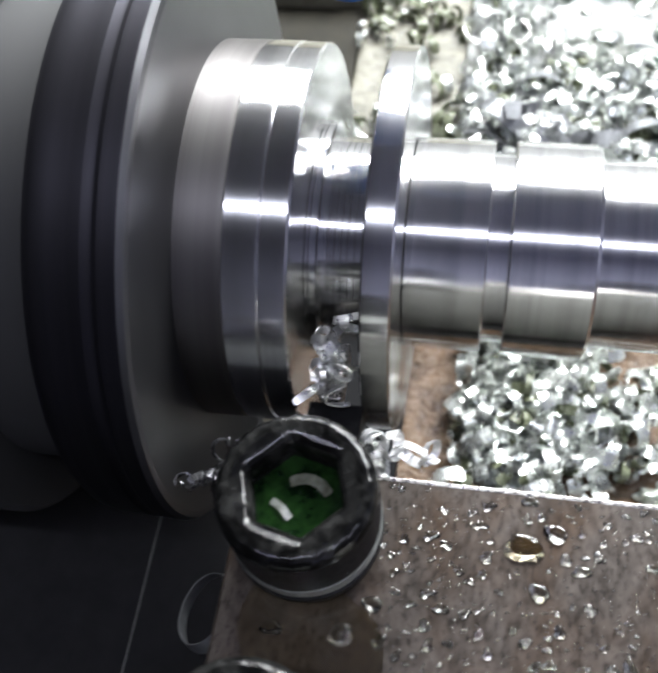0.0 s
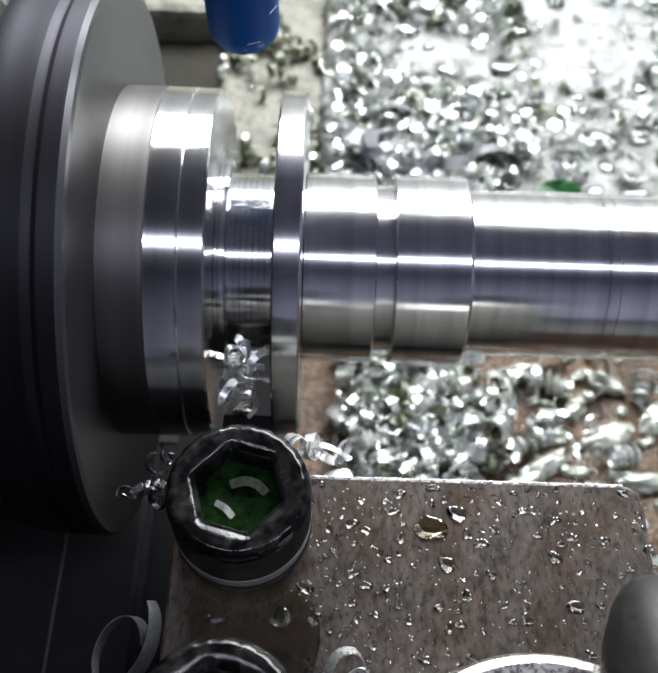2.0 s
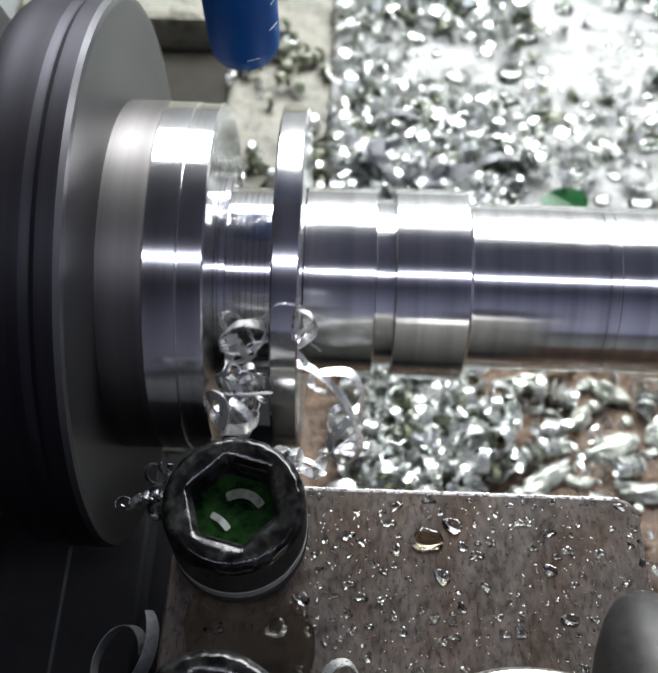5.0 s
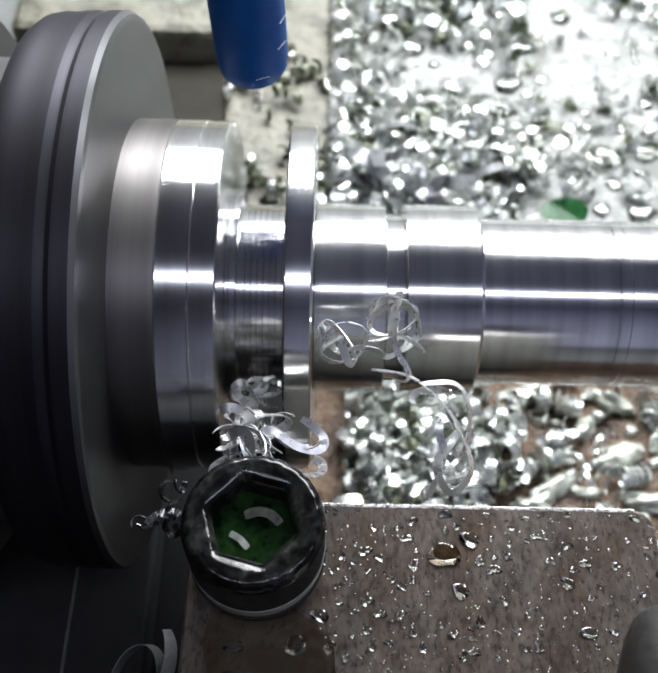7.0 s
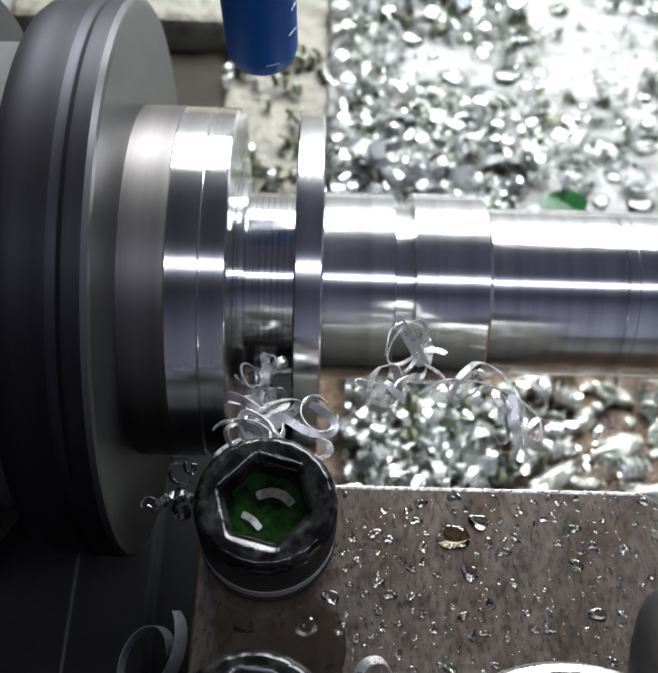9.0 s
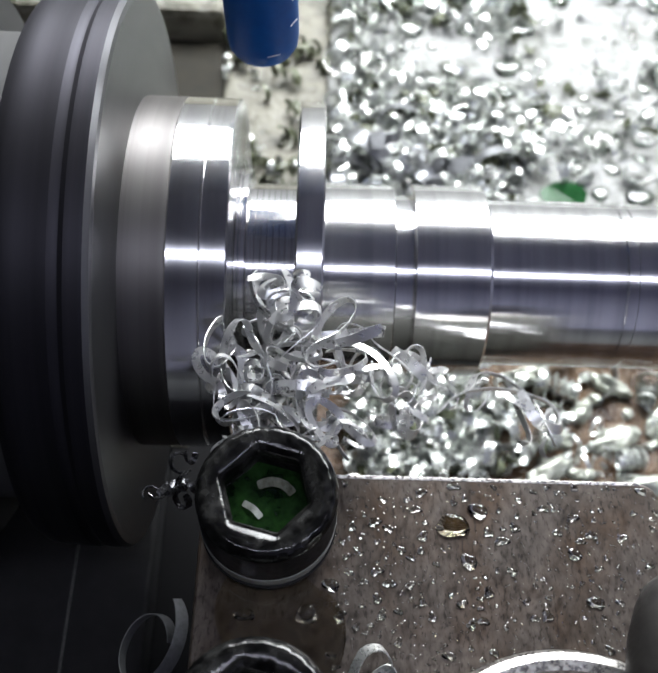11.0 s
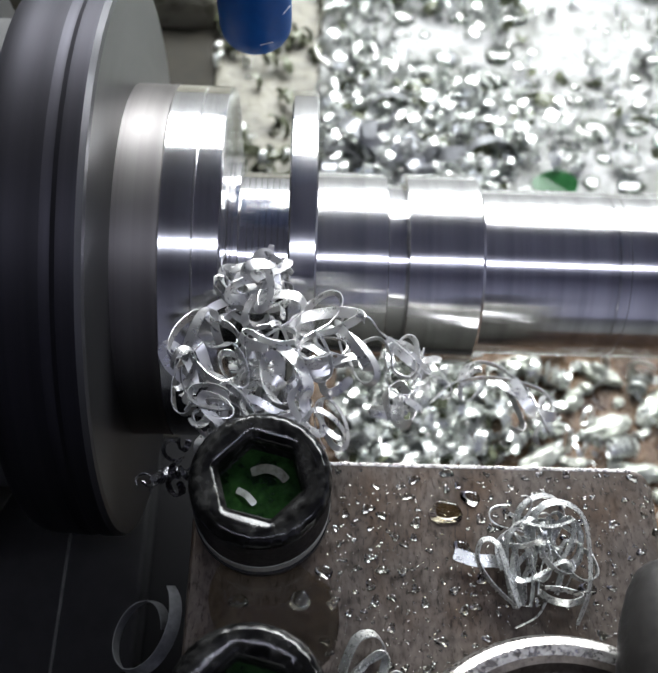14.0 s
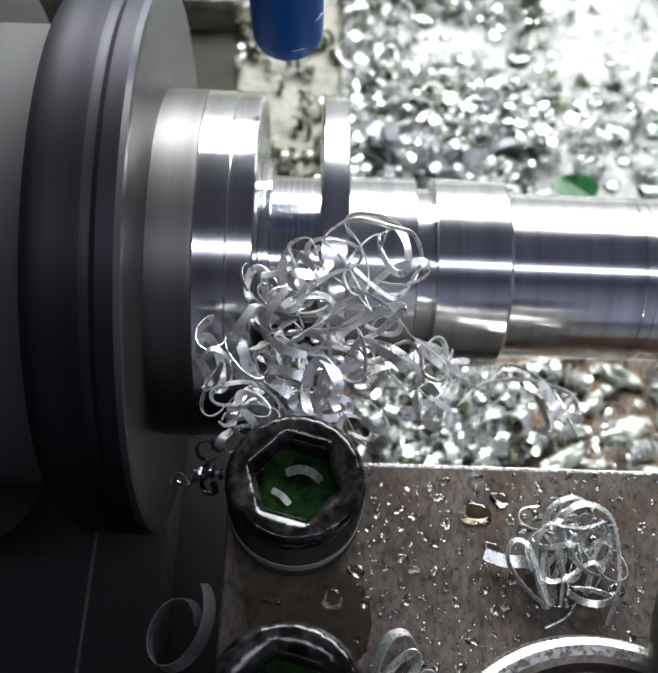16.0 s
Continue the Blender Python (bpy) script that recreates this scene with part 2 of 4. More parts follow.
def revolve(name, profile, mat, axis="X", segs=128):
    """A turned solid from (along, radius) in mm, with sharp corners."""
    verts, faces = [], []
    for a, r in profile:
        for k in range(segs):
            w = 2 * math.pi * k / segs
            c, s = r * math.cos(w), r * math.sin(w)
            verts.append((a * MM, c * MM, s * MM) if axis == "X" else (c * MM, s * MM, a * MM))
    for i in range(len(profile) - 1):
        for k in range(segs):
            j = (k + 1) % segs
            faces.append((i * segs + k, i * segs + j, (i + 1) * segs + j, (i + 1) * segs + k))
    me = mesh_from(name, verts, faces, mat)
    bm = bmesh.new()
    bm.from_mesh(me)
    bmesh.ops.recalc_face_normals(bm, faces=bm.faces[:])
    bm.to_mesh(me)
    bm.free()
    me.set_sharp_from_angle(angle=radians(28))
    return me


# ---- the large structure ----
def slab(name, x0, x1, y0, y1, z0, z1, mat, label, bevel=0.0):
    ob = part(name, box(x0, x1, y0, y1, z0, z1, bevel), mat, None)
    return tagged(ob, label, "structure", kind="structure")


slab("floor", -0.4, 0.9, -0.7, 0.9, FLOOR_Z - 0.03, FLOOR_Z - 0.008, M_floor, "grey painted machine base under the lathe")
slab("tray_floor", -0.0125, 0.4, -0.10, 0.0848, FLOOR_Z - 0.0079, FLOOR_Z - 0.004, M_rust, "rusty wet chip tray below the shaft")
# unseen walls and roof in M_wall, pale bluish to bounce fill onto the metal
slab("wall_north", -0.5, 0.9, 0.70, 0.73, FLOOR_Z, 0.9, M_wall, "unseen bluish rear wall that fills the reflections")
slab("wall_south", -0.5, 0.9, -0.75, -0.72, FLOOR_Z, 0.9, M_wall, "unseen bluish front wall that fills the reflections")
slab("wall_east", 0.9, 0.93, -0.72, 0.72, FLOOR_Z, 0.9, M_wall, "unseen bluish end wall that fills the reflections")
slab("wall_west", -0.16, -0.13, -0.72, 0.70, FLOOR_Z, 0.9, M_cast, "dark grey headstock casting behind the chuck")
slab("ceiling", -0.5, 0.93, -0.75, 0.73, 0.9, 0.93, M_wall, "unseen bluish roof that fills the reflections")
# ---- swarf helpers ----
V = lambda *p: Vector(p) * MM


def ribbon_data(path, width, thick, rng, twist=1.0, side=(0, 0, 1)):
    """A bent strip of metal with thickness along a path in metres."""
    n = len(path)
    side = (Vector(side) + Vector((rng.uniform(-1, 1), rng.uniform(-1, 1), rng.uniform(-1, 1))) * 0.25).normalized()
    verts, faces = [], []
    for i, p in enumerate(path):
        d = (path[min(i + 1, n - 1)] - path[max(i - 1, 0)]).normalized()
        side = side - d * side.dot(d)
        if side.length < 1e-6:
            side = d.orthogonal()
        side.normalize()
        nor = d.cross(side)
        end = min(1.0, 0.7 + 0.6 * min(i, n - 1 - i) / max(1, n * 0.12))
        s, t = side * width * 0.5 * end, nor * thick * 0.5
        verts += [p - s - t, p + s - t, p + s + t, p - s + t]
        side = side + nor * rng.uniform(-0.12, 0.12) * twist
    for i in range(n - 1):
        a = i * 4
        for k in range(4):
            j = (k + 1) % 4
            faces.append((a + k, a + j, a + 4 + j, a + 4 + k))
    faces += [(3, 2, 1, 0), (4 * n - 4, 4 * n - 3, 4 * n - 2, 4 * n - 1)]
    return verts, faces


def spline(points, per):
    out = []
    P = [points[0]] + list(points) + [points[-1]]
    for i in range(1, len(P) - 2):
        for k in range(per):
            t = k / per
            out.append(0.5 * ((2 * P[i]) + (P[i + 1] - P[i - 1]) * t + (2 * P[i - 1] - 5 * P[i] + 4 * P[i + 1] - P[i + 2]) * t * t + (3 * P[i] - P[i - 1] - 3 * P[i + 1] + P[i + 2]) * t ** 3))
    out.append(P[-2])
    return out


def curl_path(rng, radius, turns, pitch, steps, wobble=0.25):
    """A loose coil about its own middle."""
    pts = []
    ph = rng.random() * 6.3
    ex = rng.uniform(0.55, 1.0)
    for i in range(steps + 1):
        t = i / steps
        w = 2 * math.pi * turns * t + ph
        r = radius * (1 + wobble * math.sin(3.1 * t + ph) + 0.25 * (t - 0.5))
        pts.append(Vector((r * math.cos(w), r * ex * math.sin(w), pitch * turns * (t - 0.5) + 0.15 * radius * math.sin(5 * t + ph))))
    return pts


def wander_path(rng, radius, length, steps):
    """A ribbon of long bends and tight turns in one plane, drifting slowly out of it."""
    pts, p, th = [], Vector((0, 0, 0)), rng.random() * 6.3
    n = max(1.0, length / (radius * rng.uniform(3.6, 5.2)))
    ph, pz = rng.random() * 6.3, rng.random() * 6.3
    way, flip = rng.choice((-1, 1)), rng.uniform(0.3, 1.5)
    ds = length / steps
    for i in range(steps + 1):
        t = i / steps
        pts.append(p.copy())
        k = way * (1 if t < flip else -1) * (0.28 + 1.9 * max(0.0, math.sin(2 * math.pi * n * t + ph)) ** 2) / radius
        th += k * ds
        p = p + Vector((math.cos(th), math.sin(th), 0.42 * math.sin(4.0 * t + pz))) * ds
    mid = sum(pts, Vector()) / len(pts)
    return [q - mid for q in pts]


def facing(rng, lean, spread):
    """A turn whose z axis leans forward by some radians, give or take."""
    return Euler((lean, 0, 0)).to_matrix().to_4x4() @ Euler((rng.uniform(-spread, spread), rng.uniform(-spread, spread), 0)).to_matrix().to_4x4() @ Euler((0, 0, rng.uniform(0, 6.28))).to_matrix().to_4x4()


def turn_any(rng):
    return Euler((rng.uniform(0, 6.28), rng.uniform(0, 6.28), rng.uniform(0, 6.28))).to_matrix().to_4x4()


def ribbon(name, path, width, label, category="swarf", group="", mat=None, parent=None, seed=1, twist=1.0, side=(0, 0, 1)):
    v, f = ribbon_data(path, width, 0.00014, random.Random(seed), twist, side)
    me = mesh_from(name, v, f, mat or M_swarf, "creased")
    ob = new(name, me)
    if parent is not None:
        ob.parent = parent
        return ob
    return tagged(ob, label, category, group)


# ---- the tray behind the spindle ----
tray = slab("tray_plate", -0.0068, 0.5, 0.085, 0.45, FLOOR_Z - 0.004, -0.085, M_plate, "pale wet tray plate covered in metal chips", 0.0006)
cream = slab("tray_strip", -0.0395, -0.0072, 0.0785, 0.45, FLOOR_Z - 0.004, -0.0862, M_cream, "cream painted strip with greenish grime", 0.0006)
# unseen panel, added as the white band that the cylinder tops mirror
slab("rear_reflector", -0.12, 0.5, 0.452, 0.462, FLOOR_Z - 0.004, 0.16, M_pale, "unseen pale panel behind the tray, mirrored in the turned metal")
# flat black sheet paints the shade of the gap left of the block
slab("gap_shade_sheet", -0.0438, -0.0126, -0.25, 0.078, FLOOR_Z - 0.0039, -0.0872, M_black, "black sheet painting the shade in the gap beside the slide")
ledge = slab("bed_ledge", -0.11, -0.040, 0.19, 0.45, FLOOR_Z - 0.004, -0.075, M_cream, "beige painted ledge beside the chuck", 0.003)
channel = slab("bed_channel", -0.13, -0.0400, 0.045, 0.189, FLOOR_Z - 0.004, -0.0868, M_olive, "olive brown wet channel beside the chuck")
slab("way_edge", -0.0612, -0.06095, -0.10, 0.03, -0.0779, -0.0774, M_pale_band, "thin pale strip along the edge of the bed way")
bed = slab("bed_way", -0.13, -0.044, -0.10, 0.044, FLOOR_Z - 0.004, -0.078, M_cast, "dark grey machined bed way below the chuck", 0.001)


# ---- spindle: chuck and workpiece ----
def spinning(name, label, category):
    ob = new(name)
    ob.location = (0, AXIS_Y, AXIS_Z)
    return tagged(ob, label, category)


chuck = spinning("lathe_chuck", "dark steel lathe chuck spinning with ringed rim", "chuck")
put("body", revolve("body", [(-54.5, 42), (-54.5, 48.6), (-53.2, 49.5), (-51.0, 49.9), (-49.6, 49.7), (-48.0, 50.0), (-46.0, 50.1), (-45.2, 49.7), (-44.6, 49.7), (-43.8, 50.15), (-41.2, 50.2)], M_chuck), chuck)
put("back_plate", revolve("back_plate", [(-129, 52), (-70, 52), (-69, 51), (-69, 42), (-54.5, 42)], M_back), chuck, label="grey back plate behind the chuck body")
put("front_rim", revolve("front_rim", [(-41.2, 50.2), (-40.4, 49.6), (-40.2, 48.6)], M_shoulder), chuck, label="thin pale chamfered rim")
put("face_plate", revolve("face_plate", [(-40.2, 48.6), (-40.3, 33.0), (-40.3, 20)], M_face), chuck, label="pale ground front face")

work = spinning("workpiece", "bright turned steel shaft with flange and grooves", "workpiece")
put("raw_stock", revolve("raw_stock", [(-40.3, 32.0), (-33.2, 32.0), (-33.1, 31.8)], M_stock), work, label="unpolished darker stock in the chuck")
put("rim", revolve("rim", [(-33.1, 31.8), (-32.9, 32.05), (-28.0, 32.05), (-27.8, 31.75)], M_turned), work)
put("rim", revolve("rim", [(-27.8, 31.75), (-27.6, 31.95), (-23.8, 31.95), (-23.5, 31.6), (-23.5, 19.7)], M_turned), work)
put("shoulder", revolve("shoulder", [(-23.5, 19.2), (-23.4, 19.7), (-22.9, 19.7), (-22.8, 19.3), (-22.6, 19.3), (-22.5, 19.7), (-21.7, 19.7), (-21.6, 19.4), (-21.6, 17.0)], M_neck), work)
neck_profile = [(-21.6, 17.0)]
for i in range(7):
    a = -20.4 + i * 1.05
    neck_profile += [(a, 17.0), (a + 0.05, 16.85), (a + 0.12, 16.85), (a + 0.17, 17.0)]
put("neck", revolve("neck", neck_profile + [(-13.1, 17.0)], M_neck), work, label="narrow grooved neck being cut")
put("flange", revolve("flange", [(-13.1, 17.0), (-13.1, 31.7), (-12.8, 31.95), (-8.9, 31.95), (-8.6, 31.6), (-8.6, 17.4)], M_turned), work)
put("journal", revolve("journal", [(-8.6, 17.2), (-8.4, 17.5), (3.8, 17.6), (4.0, 17.4), (4.0, 15.7)], M_turned), work)
put("relief_groove", revolve("relief_groove", [(4.0, 15.7), (7.3, 15.7)], M_neck), work)
put("journal", revolve("journal", [(7.3, 15.7), (7.3, 17.4), (7.5, 17.65), (20.0, 17.7), (20.5, 17.3), (20.5, 15.4)], M_turned), work)
put("shaft", revolve("shaft", [(20.5, 15.4), (44.0, 15.4), (44.1, 15.3), (44.3, 15.3), (44.4, 15.4), (45.8, 15.4), (45.9, 15.2), (46.3, 15.2), (46.4, 15.4), (130, 15.4), (130, 0.2)], M_turned), work)


# ---- tool holder, which feeds towards the spindle ----
holder = tagged(new("tool_holder"), "brown stained steel tool holder wet with coolant drops", "tool holder")


def holder_block():
    bm = box(-0.0252, 0.0424, -0.085, 0.0, -0.050, 0.0)
    corner = [e for e in bm.edges if all(v.co.x > 0.042 and v.co.y > -0.001 for v in e.verts)]
    bmesh.ops.bevel(bm, geom=corner, offset=0.0025, segments=5, affect="EDGES", profile=0.5)
    top = [e for e in bm.edges if all(v.co.z > -0.001 for v in e.verts)]
    bmesh.ops.bevel(bm, geom=top, offset=0.00045, segments=2, affect="EDGES", profile=0.5)
    return bm


part("block", holder_block(), M_block, holder)
# slim pale strips paint the highlight along the back and right edges
part("edge_highlight", box(-0.0240, 0.0399, -0.00042, 0.00012, -0.0007, 0.00007, 0.0001), M_bright, holder, "bright strip painting the highlight on the block's back edge")
part("edge_highlight", box(0.04185, 0.04248, -0.045, -0.0026, -0.0007, 0.00005, 0.0001), M_nut, holder)
# unseen plate, added to lighten the reflection in the workpiece's lower half
part("back_reflector", box(-0.0240, 0.0400, -0.0002, 0.0004, -0.049, -0.0008), M_back_reflector, holder, "unseen grey plate on the block's back, mirrored in the workpiece")
part("slide_base", box(-0.0240, 0.0420, -0.083, -0.006, -0.0918, -0.0502, 0.0005), M_cast, holder, "dark slide under the holder")


def tool_bar():
    bm = box(-0.0215, -0.0130, -0.06, 0.018, -0.024, -0.0165, 0.0003)
    return bm


part("tool_shank", tool_bar(), M_oxide, holder, "black square tool shank")
part("cutting_insert", box(-0.0200, -0.0165, 0.0181, 0.0283, -0.0200, -0.0154, 0.0003), M_bright, holder, "small bright cutting insert")


def cap_screw(parent, x, y, top, base):
    """A socket head cap screw standing on its washer; mm."""
    seg = 96
    body = put("clamp_screw", revolve("clamp_screw", [(base + 2.8, 9.3), (base + 3.0, 9.45), (top - 1.6, 9.45)], M_oxide, "Z", seg), parent, pose(x * MM, y * MM, 0), "black oxide socket head cap screw")
    verts, faces = [], []
    hexr = 5.1
    rings = []
    for rad, z in ((9.45, top - 1.6), (9.25, top - 0.8), (8.75, top - 0.2), (8.3, top), (7.5, top - 0.05)):
        nick = 0.22 if 8.5 < rad < 9.4 else 0.0          # ends of the knurl
        rings.append([((rad - nick * (k % 4 == 0)) * math.cos(2 * math.pi * k / seg), (rad - nick * (k % 4 == 0)) * math.sin(2 * math.pi * k / seg), z) for k in range(seg)])
    for grow, z in ((1.17, top - 0.15), (1.0, top - 0.9), (1.0, top - 7.0)):
        ring = []
        for k in range(seg):
            w = 2 * math.pi * k / seg
            off = (w + 0.25) % (math.pi / 3) - math.pi / 6
            rad = min(hexr * grow / math.cos(off), 7.2 if grow > 1.1 else 9.0)
            ring.append((rad * math.cos(w), rad * math.sin(w), z))
        rings.append(ring)
    for ring in rings:
        verts += [tuple(c * MM for c in v) for v in ring]
    for i in range(len(rings) - 1):
        for k in range(seg):
            j = (k + 1) % seg
            faces.append((i * seg + k, i * seg + j, (i + 1) * seg + j, (i + 1) * seg + k))
    put("socket_ring", mesh_from("socket_ring", verts, faces, M_worn), body, None, "worn wet hexagon socket rim")
    disc = [(6.4 * MM * math.cos(2 * math.pi * k / 32), 6.4 * MM * math.sin(2 * math.pi * k / 32), (top - 4.8) * MM) for k in range(32)]
    put("coolant_pool", mesh_from("coolant_pool", disc, [tuple(range(32))], M_green, False), body, None, "green coolant standing in the socket")
    for k, (wide, lay, bends) in enumerate(((1.3, (0, 1, 0.35), [V(-1.4, 2.1, 0), V(0.4, 2.6, 0.3), V(2.2, 2.1, 0.4), V(3.4, 1.0, 0.1)]), (0.9, (0.6, 0.7, 0.3), [V(-3.2, -0.4, 0), V(-1.9, -1.2, 0.4), V(-0.7, -2.4, 0.1)]))):
        bit = ribbon("socket_chip", spline(bends, 6), wide * MM, "", parent=body, seed=9 + k, side=lay, mat=M_bead if k else M_grime_shade)
        bit.matrix_basis = pose(0, 0, (top - 4.6) * MM)
        bit["label"] = "pale chip lying in the coolant"
    # paler colour paints the block's bounced light on the foot of the head
    put("bounce_band", revolve("bounce_band", [(base, 8.9), (base + 0.4, 9.4), (base + 2.6, 9.5), (base + 2.8, 9.3)], M_pale_band, "Z", seg), body, None, "foot of the screw head, coloured paler for bounced light")
    put("washer", revolve("washer", [(0.0, 7.6), (0.6, 9.0), (base - 1.0, 9.55), (base - 0.3, 9.55), (base, 8.8)], M_oxide, "Z", seg), body, None, "black washer under the screw head")
    return body


cap_screw(holder, -15.2, -8.5, 16.0, 4.0)
cap_screw(holder, -15.3, -37.5, 21.0, 9.0)

nut = put("post_nut", revolve("post_nut", [(0.0, 23.5), (9.5, 23.3), (11.4, 22.6), (12.0, 21.6), (12.0, 20.3)], M_bright, "Z", 96), holder, pose(0.0226, -0.0499, 0), "round tool post nut with a bright worn rim")
put("nut_top", revolve("nut_top", [(12.0, 20.3), (11.9, 19.4), (11.0, 18.4), (10.4, 14.0), (13.0, 12.5), (14.0, 10.0), (14.0, 0.2)], M_nut, "Z", 96), nut, None, "brown stained top of the nut")


def lever():
    rings, seg = [], 28
    a, b = Vector((35.0, -22.6, 17.5)), Vector((40.0, -62.0, 21.0))
    d = (b - a).normalized()
    side = d.cross(Vector((0, 0, 1))).normalized()
    up = side.cross(d)
    for s, r in ((-3.4, 0.4), (-3.2, 1.6), (-2.4, 3.0), (-0.5, 4.6), (3.0, 6.5), (8.0, 8.4), (14.0, 10.0), (22.0, 11.5), (38.0, 12.5)):
        c = a + d * s
        rings.append([(c + side * r * math.cos(2 * math.pi * k / seg) + up * r * math.sin(2 * math.pi * k / seg)) * MM for k in range(seg)])
    verts = [v for ring in rings for v in ring]
    faces = [(i * seg + k, i * seg + (k + 1) % seg, (i + 1) * seg + (k + 1) % seg, (i + 1) * seg + k) for i in range(len(rings) - 1) for k in range(seg)]
    faces.append(tuple(range(seg)))
    faces.append(tuple(range(len(verts) - seg, len(verts))))
    return mesh_from("clamp_lever", verts, faces, M_lever)


put("clamp_lever", lever(), holder, None, "dark tapered clamping lever")


def drops(spots, rng, mat=None):
    """Flattened beads of liquid on the block's top, of uneven outline."""
    verts, faces = [], []
    for x, y, r in spots:
        base, seg = len(verts), (28 if r > 0.5 else 12)
        ph, sq = rng.random() * 6.3, rng.uniform(0.75, 1.0)
        amp = 1.0 if r < 1.0 else 0.45
        lob = [1 + amp * (0.24 * math.sin(2 * w + ph) + 0.18 * math.sin(3 * w + 2 * ph) + 0.09 * math.sin(5 * w + 3 * ph)) for w in (2 * math.pi * k / seg for k in range(seg))]
        h = r * rng.uniform(0.22, 0.34)
        for f, z in ((1.0, 0.0), (0.96, 0.5), (0.84, 0.84), (0.55, 0.97)):
            for k in range(seg):
                w = 2 * math.pi * k / seg
                verts.append(((x + r * f * lob[k] * math.cos(w)) * MM, (y + r * f * lob[k] * sq * math.sin(w)) * MM, z * h * MM + 0.00001))
        verts.append((x * MM, y * MM, h * MM + 0.00001))
        for i in range(3):
            for k in range(seg):
                j = (k + 1) % seg
                faces.append((base + i * seg + k, base + i * seg + j, base + (i + 1) * seg + j, base + (i + 1) * seg + k))
        for k in range(seg):
            faces.append((base + 3 * seg + k, base + 3 * seg + (k + 1) % seg, base + 4 * seg))
        faces.append(tuple(base + k for k in reversed(range(seg))))
    return mesh_from("coolant_drops", verts, faces, mat or M_water)


rng = random.Random(7)
spots = [(-9.5, -20.6, 1.6), (-18.0, -20.8, 1.3), (-6.2, -16.4, 1.2), (11.4, -7.3, 2.2), (15.2, -5.0, 1.4), (28.8, -11.2, 1.1), (0.2, -14.3, 0.85), (0.3, -18.2, 0.75), (13.5, -12.6, 1.2), (18.4, -9.4, 0.95), (-4.9, -20.8, 0.85),
         (6.0, -5.0, 0.8), (7.0, -9.0, 0.8), (20.5, -7.4, 0.8), (31.0, -18.0, 1.2), (16.0, -17.0, 0.8), (24.0, -20.0, 0.9), (36.0, -8.5, 0.7)]
while len(spots) < 1150:
    x, y = rng.uniform(-6, 43), rng.uniform(-42, -0.8)
    r = 0.1 + 0.75 * rng.random() ** 3.8
    if all((x - a) ** 2 + (y - b) ** 2 > (r + c) ** 2 * 1.3 for a, b, c in spots):
        spots.append((x, y, r))
spots = spots[:18] + sorted(spots[18:], key=lambda s: -s[2])
for big in spots[:90]:
    put("coolant_drop", drops([big], rng, M_ochre if 2.0 < big[2] < 2.5 else M_water), holder)
tagged(put("coolant_beading", drops(spots[90:], rng), holder, None, "fine clear beads of coolant on the block"), kind="stuff")


# wet film whose tint also paints the screws' shadow on the block
put("shadow_film", drops([(-13.4, -22.5, 9.6)], random.Random(5), M_shadow_film), holder, Matrix.Translation((0, 0, 0.00003)) @ Matrix.Diagonal((1, 1, 0.06, 1)), "olive film of coolant that also darkens the block as the screws' shadow")

# ---- blue coolant nozzle ----
nozzle = tagged(new("coolant_nozzle"), "blue plastic coolant nozzle hanging above the workpiece", "nozzle")
nozzle.matrix_basis = pose(-0.0195, 0.0726, 0.0182, 0, -2, 0)
put("tip", revolve("tip", [(0.9, 2.2), (0.0, 2.6), (0.1, 4.2), (0.7, 5.2), (1.8, 5.8), (3.5, 6.0), (9.0, 6.05)], M_blue, "Z", 48), nozzle, label="rounded open tip")
put("tube", revolve("tube", [(9.0, 6.05), (75, 6.4), (75, 0.2)], M_blue, "Z", 48), nozzle)


for ang, z in ((20, 3.6), (62, 8.0), (70, 12.5)):
    w = radians(ang)
    scratch = part("scratch", box(-0.0011, 0.0011, -0.00004, 0.00004, -0.00005, 0.00005), M_pale, nozzle, "fine white scratch")
    scratch.matrix_basis = pose(6.07 * MM * math.sin(w), -6.07 * MM * math.cos(w), z * MM, 0, 0, ang)

# ---- chips on the tray ----
def scatter(name, count, place, label, mat, seed, size=(0.8, 2.4), width=(0.5, 1.6)):
    """A carpet of small curled chips."""
    r = random.Random(seed)
    verts, faces = [], []
    for _ in range(count):
        x, y, z = place(r)
        path = curl_path(r, r.uniform(*size) * MM, r.uniform(0.3, 1.3), r.uniform(0.4, 1.8) * MM, r.randint(8, 13))
        m = Matrix.Translation((x, y, z)) @ turn_any(r)
        v, f = ribbon_data(path, r.uniform(*width) * MM, 0.00015, r)
        v = [m @ p for p in v]
        b = len(verts)
        verts += v
        faces += [tuple(b + i for i in q) for q in f]
    me = mesh_from(name, verts, faces, mat, "creased")
    return tagged(new(name, me), label, "metal chips", kind="stuff")


def on_plate(r):
    while True:
        x, y = r.uniform(-0.006, 0.13), r.uniform(0.088, 0.26)
        d = 0.25 + 0.75 * noise.noise(Vector((x * 30, y * 30, 3.0)))
        if x < 0.05 and y < 0.165:
            d += 0.45
        elif x > 0.06:
            d *= 0.4
        if r.random() < d:
            return x, y, -0.0845 + abs(r.gauss(0, 0.0022))


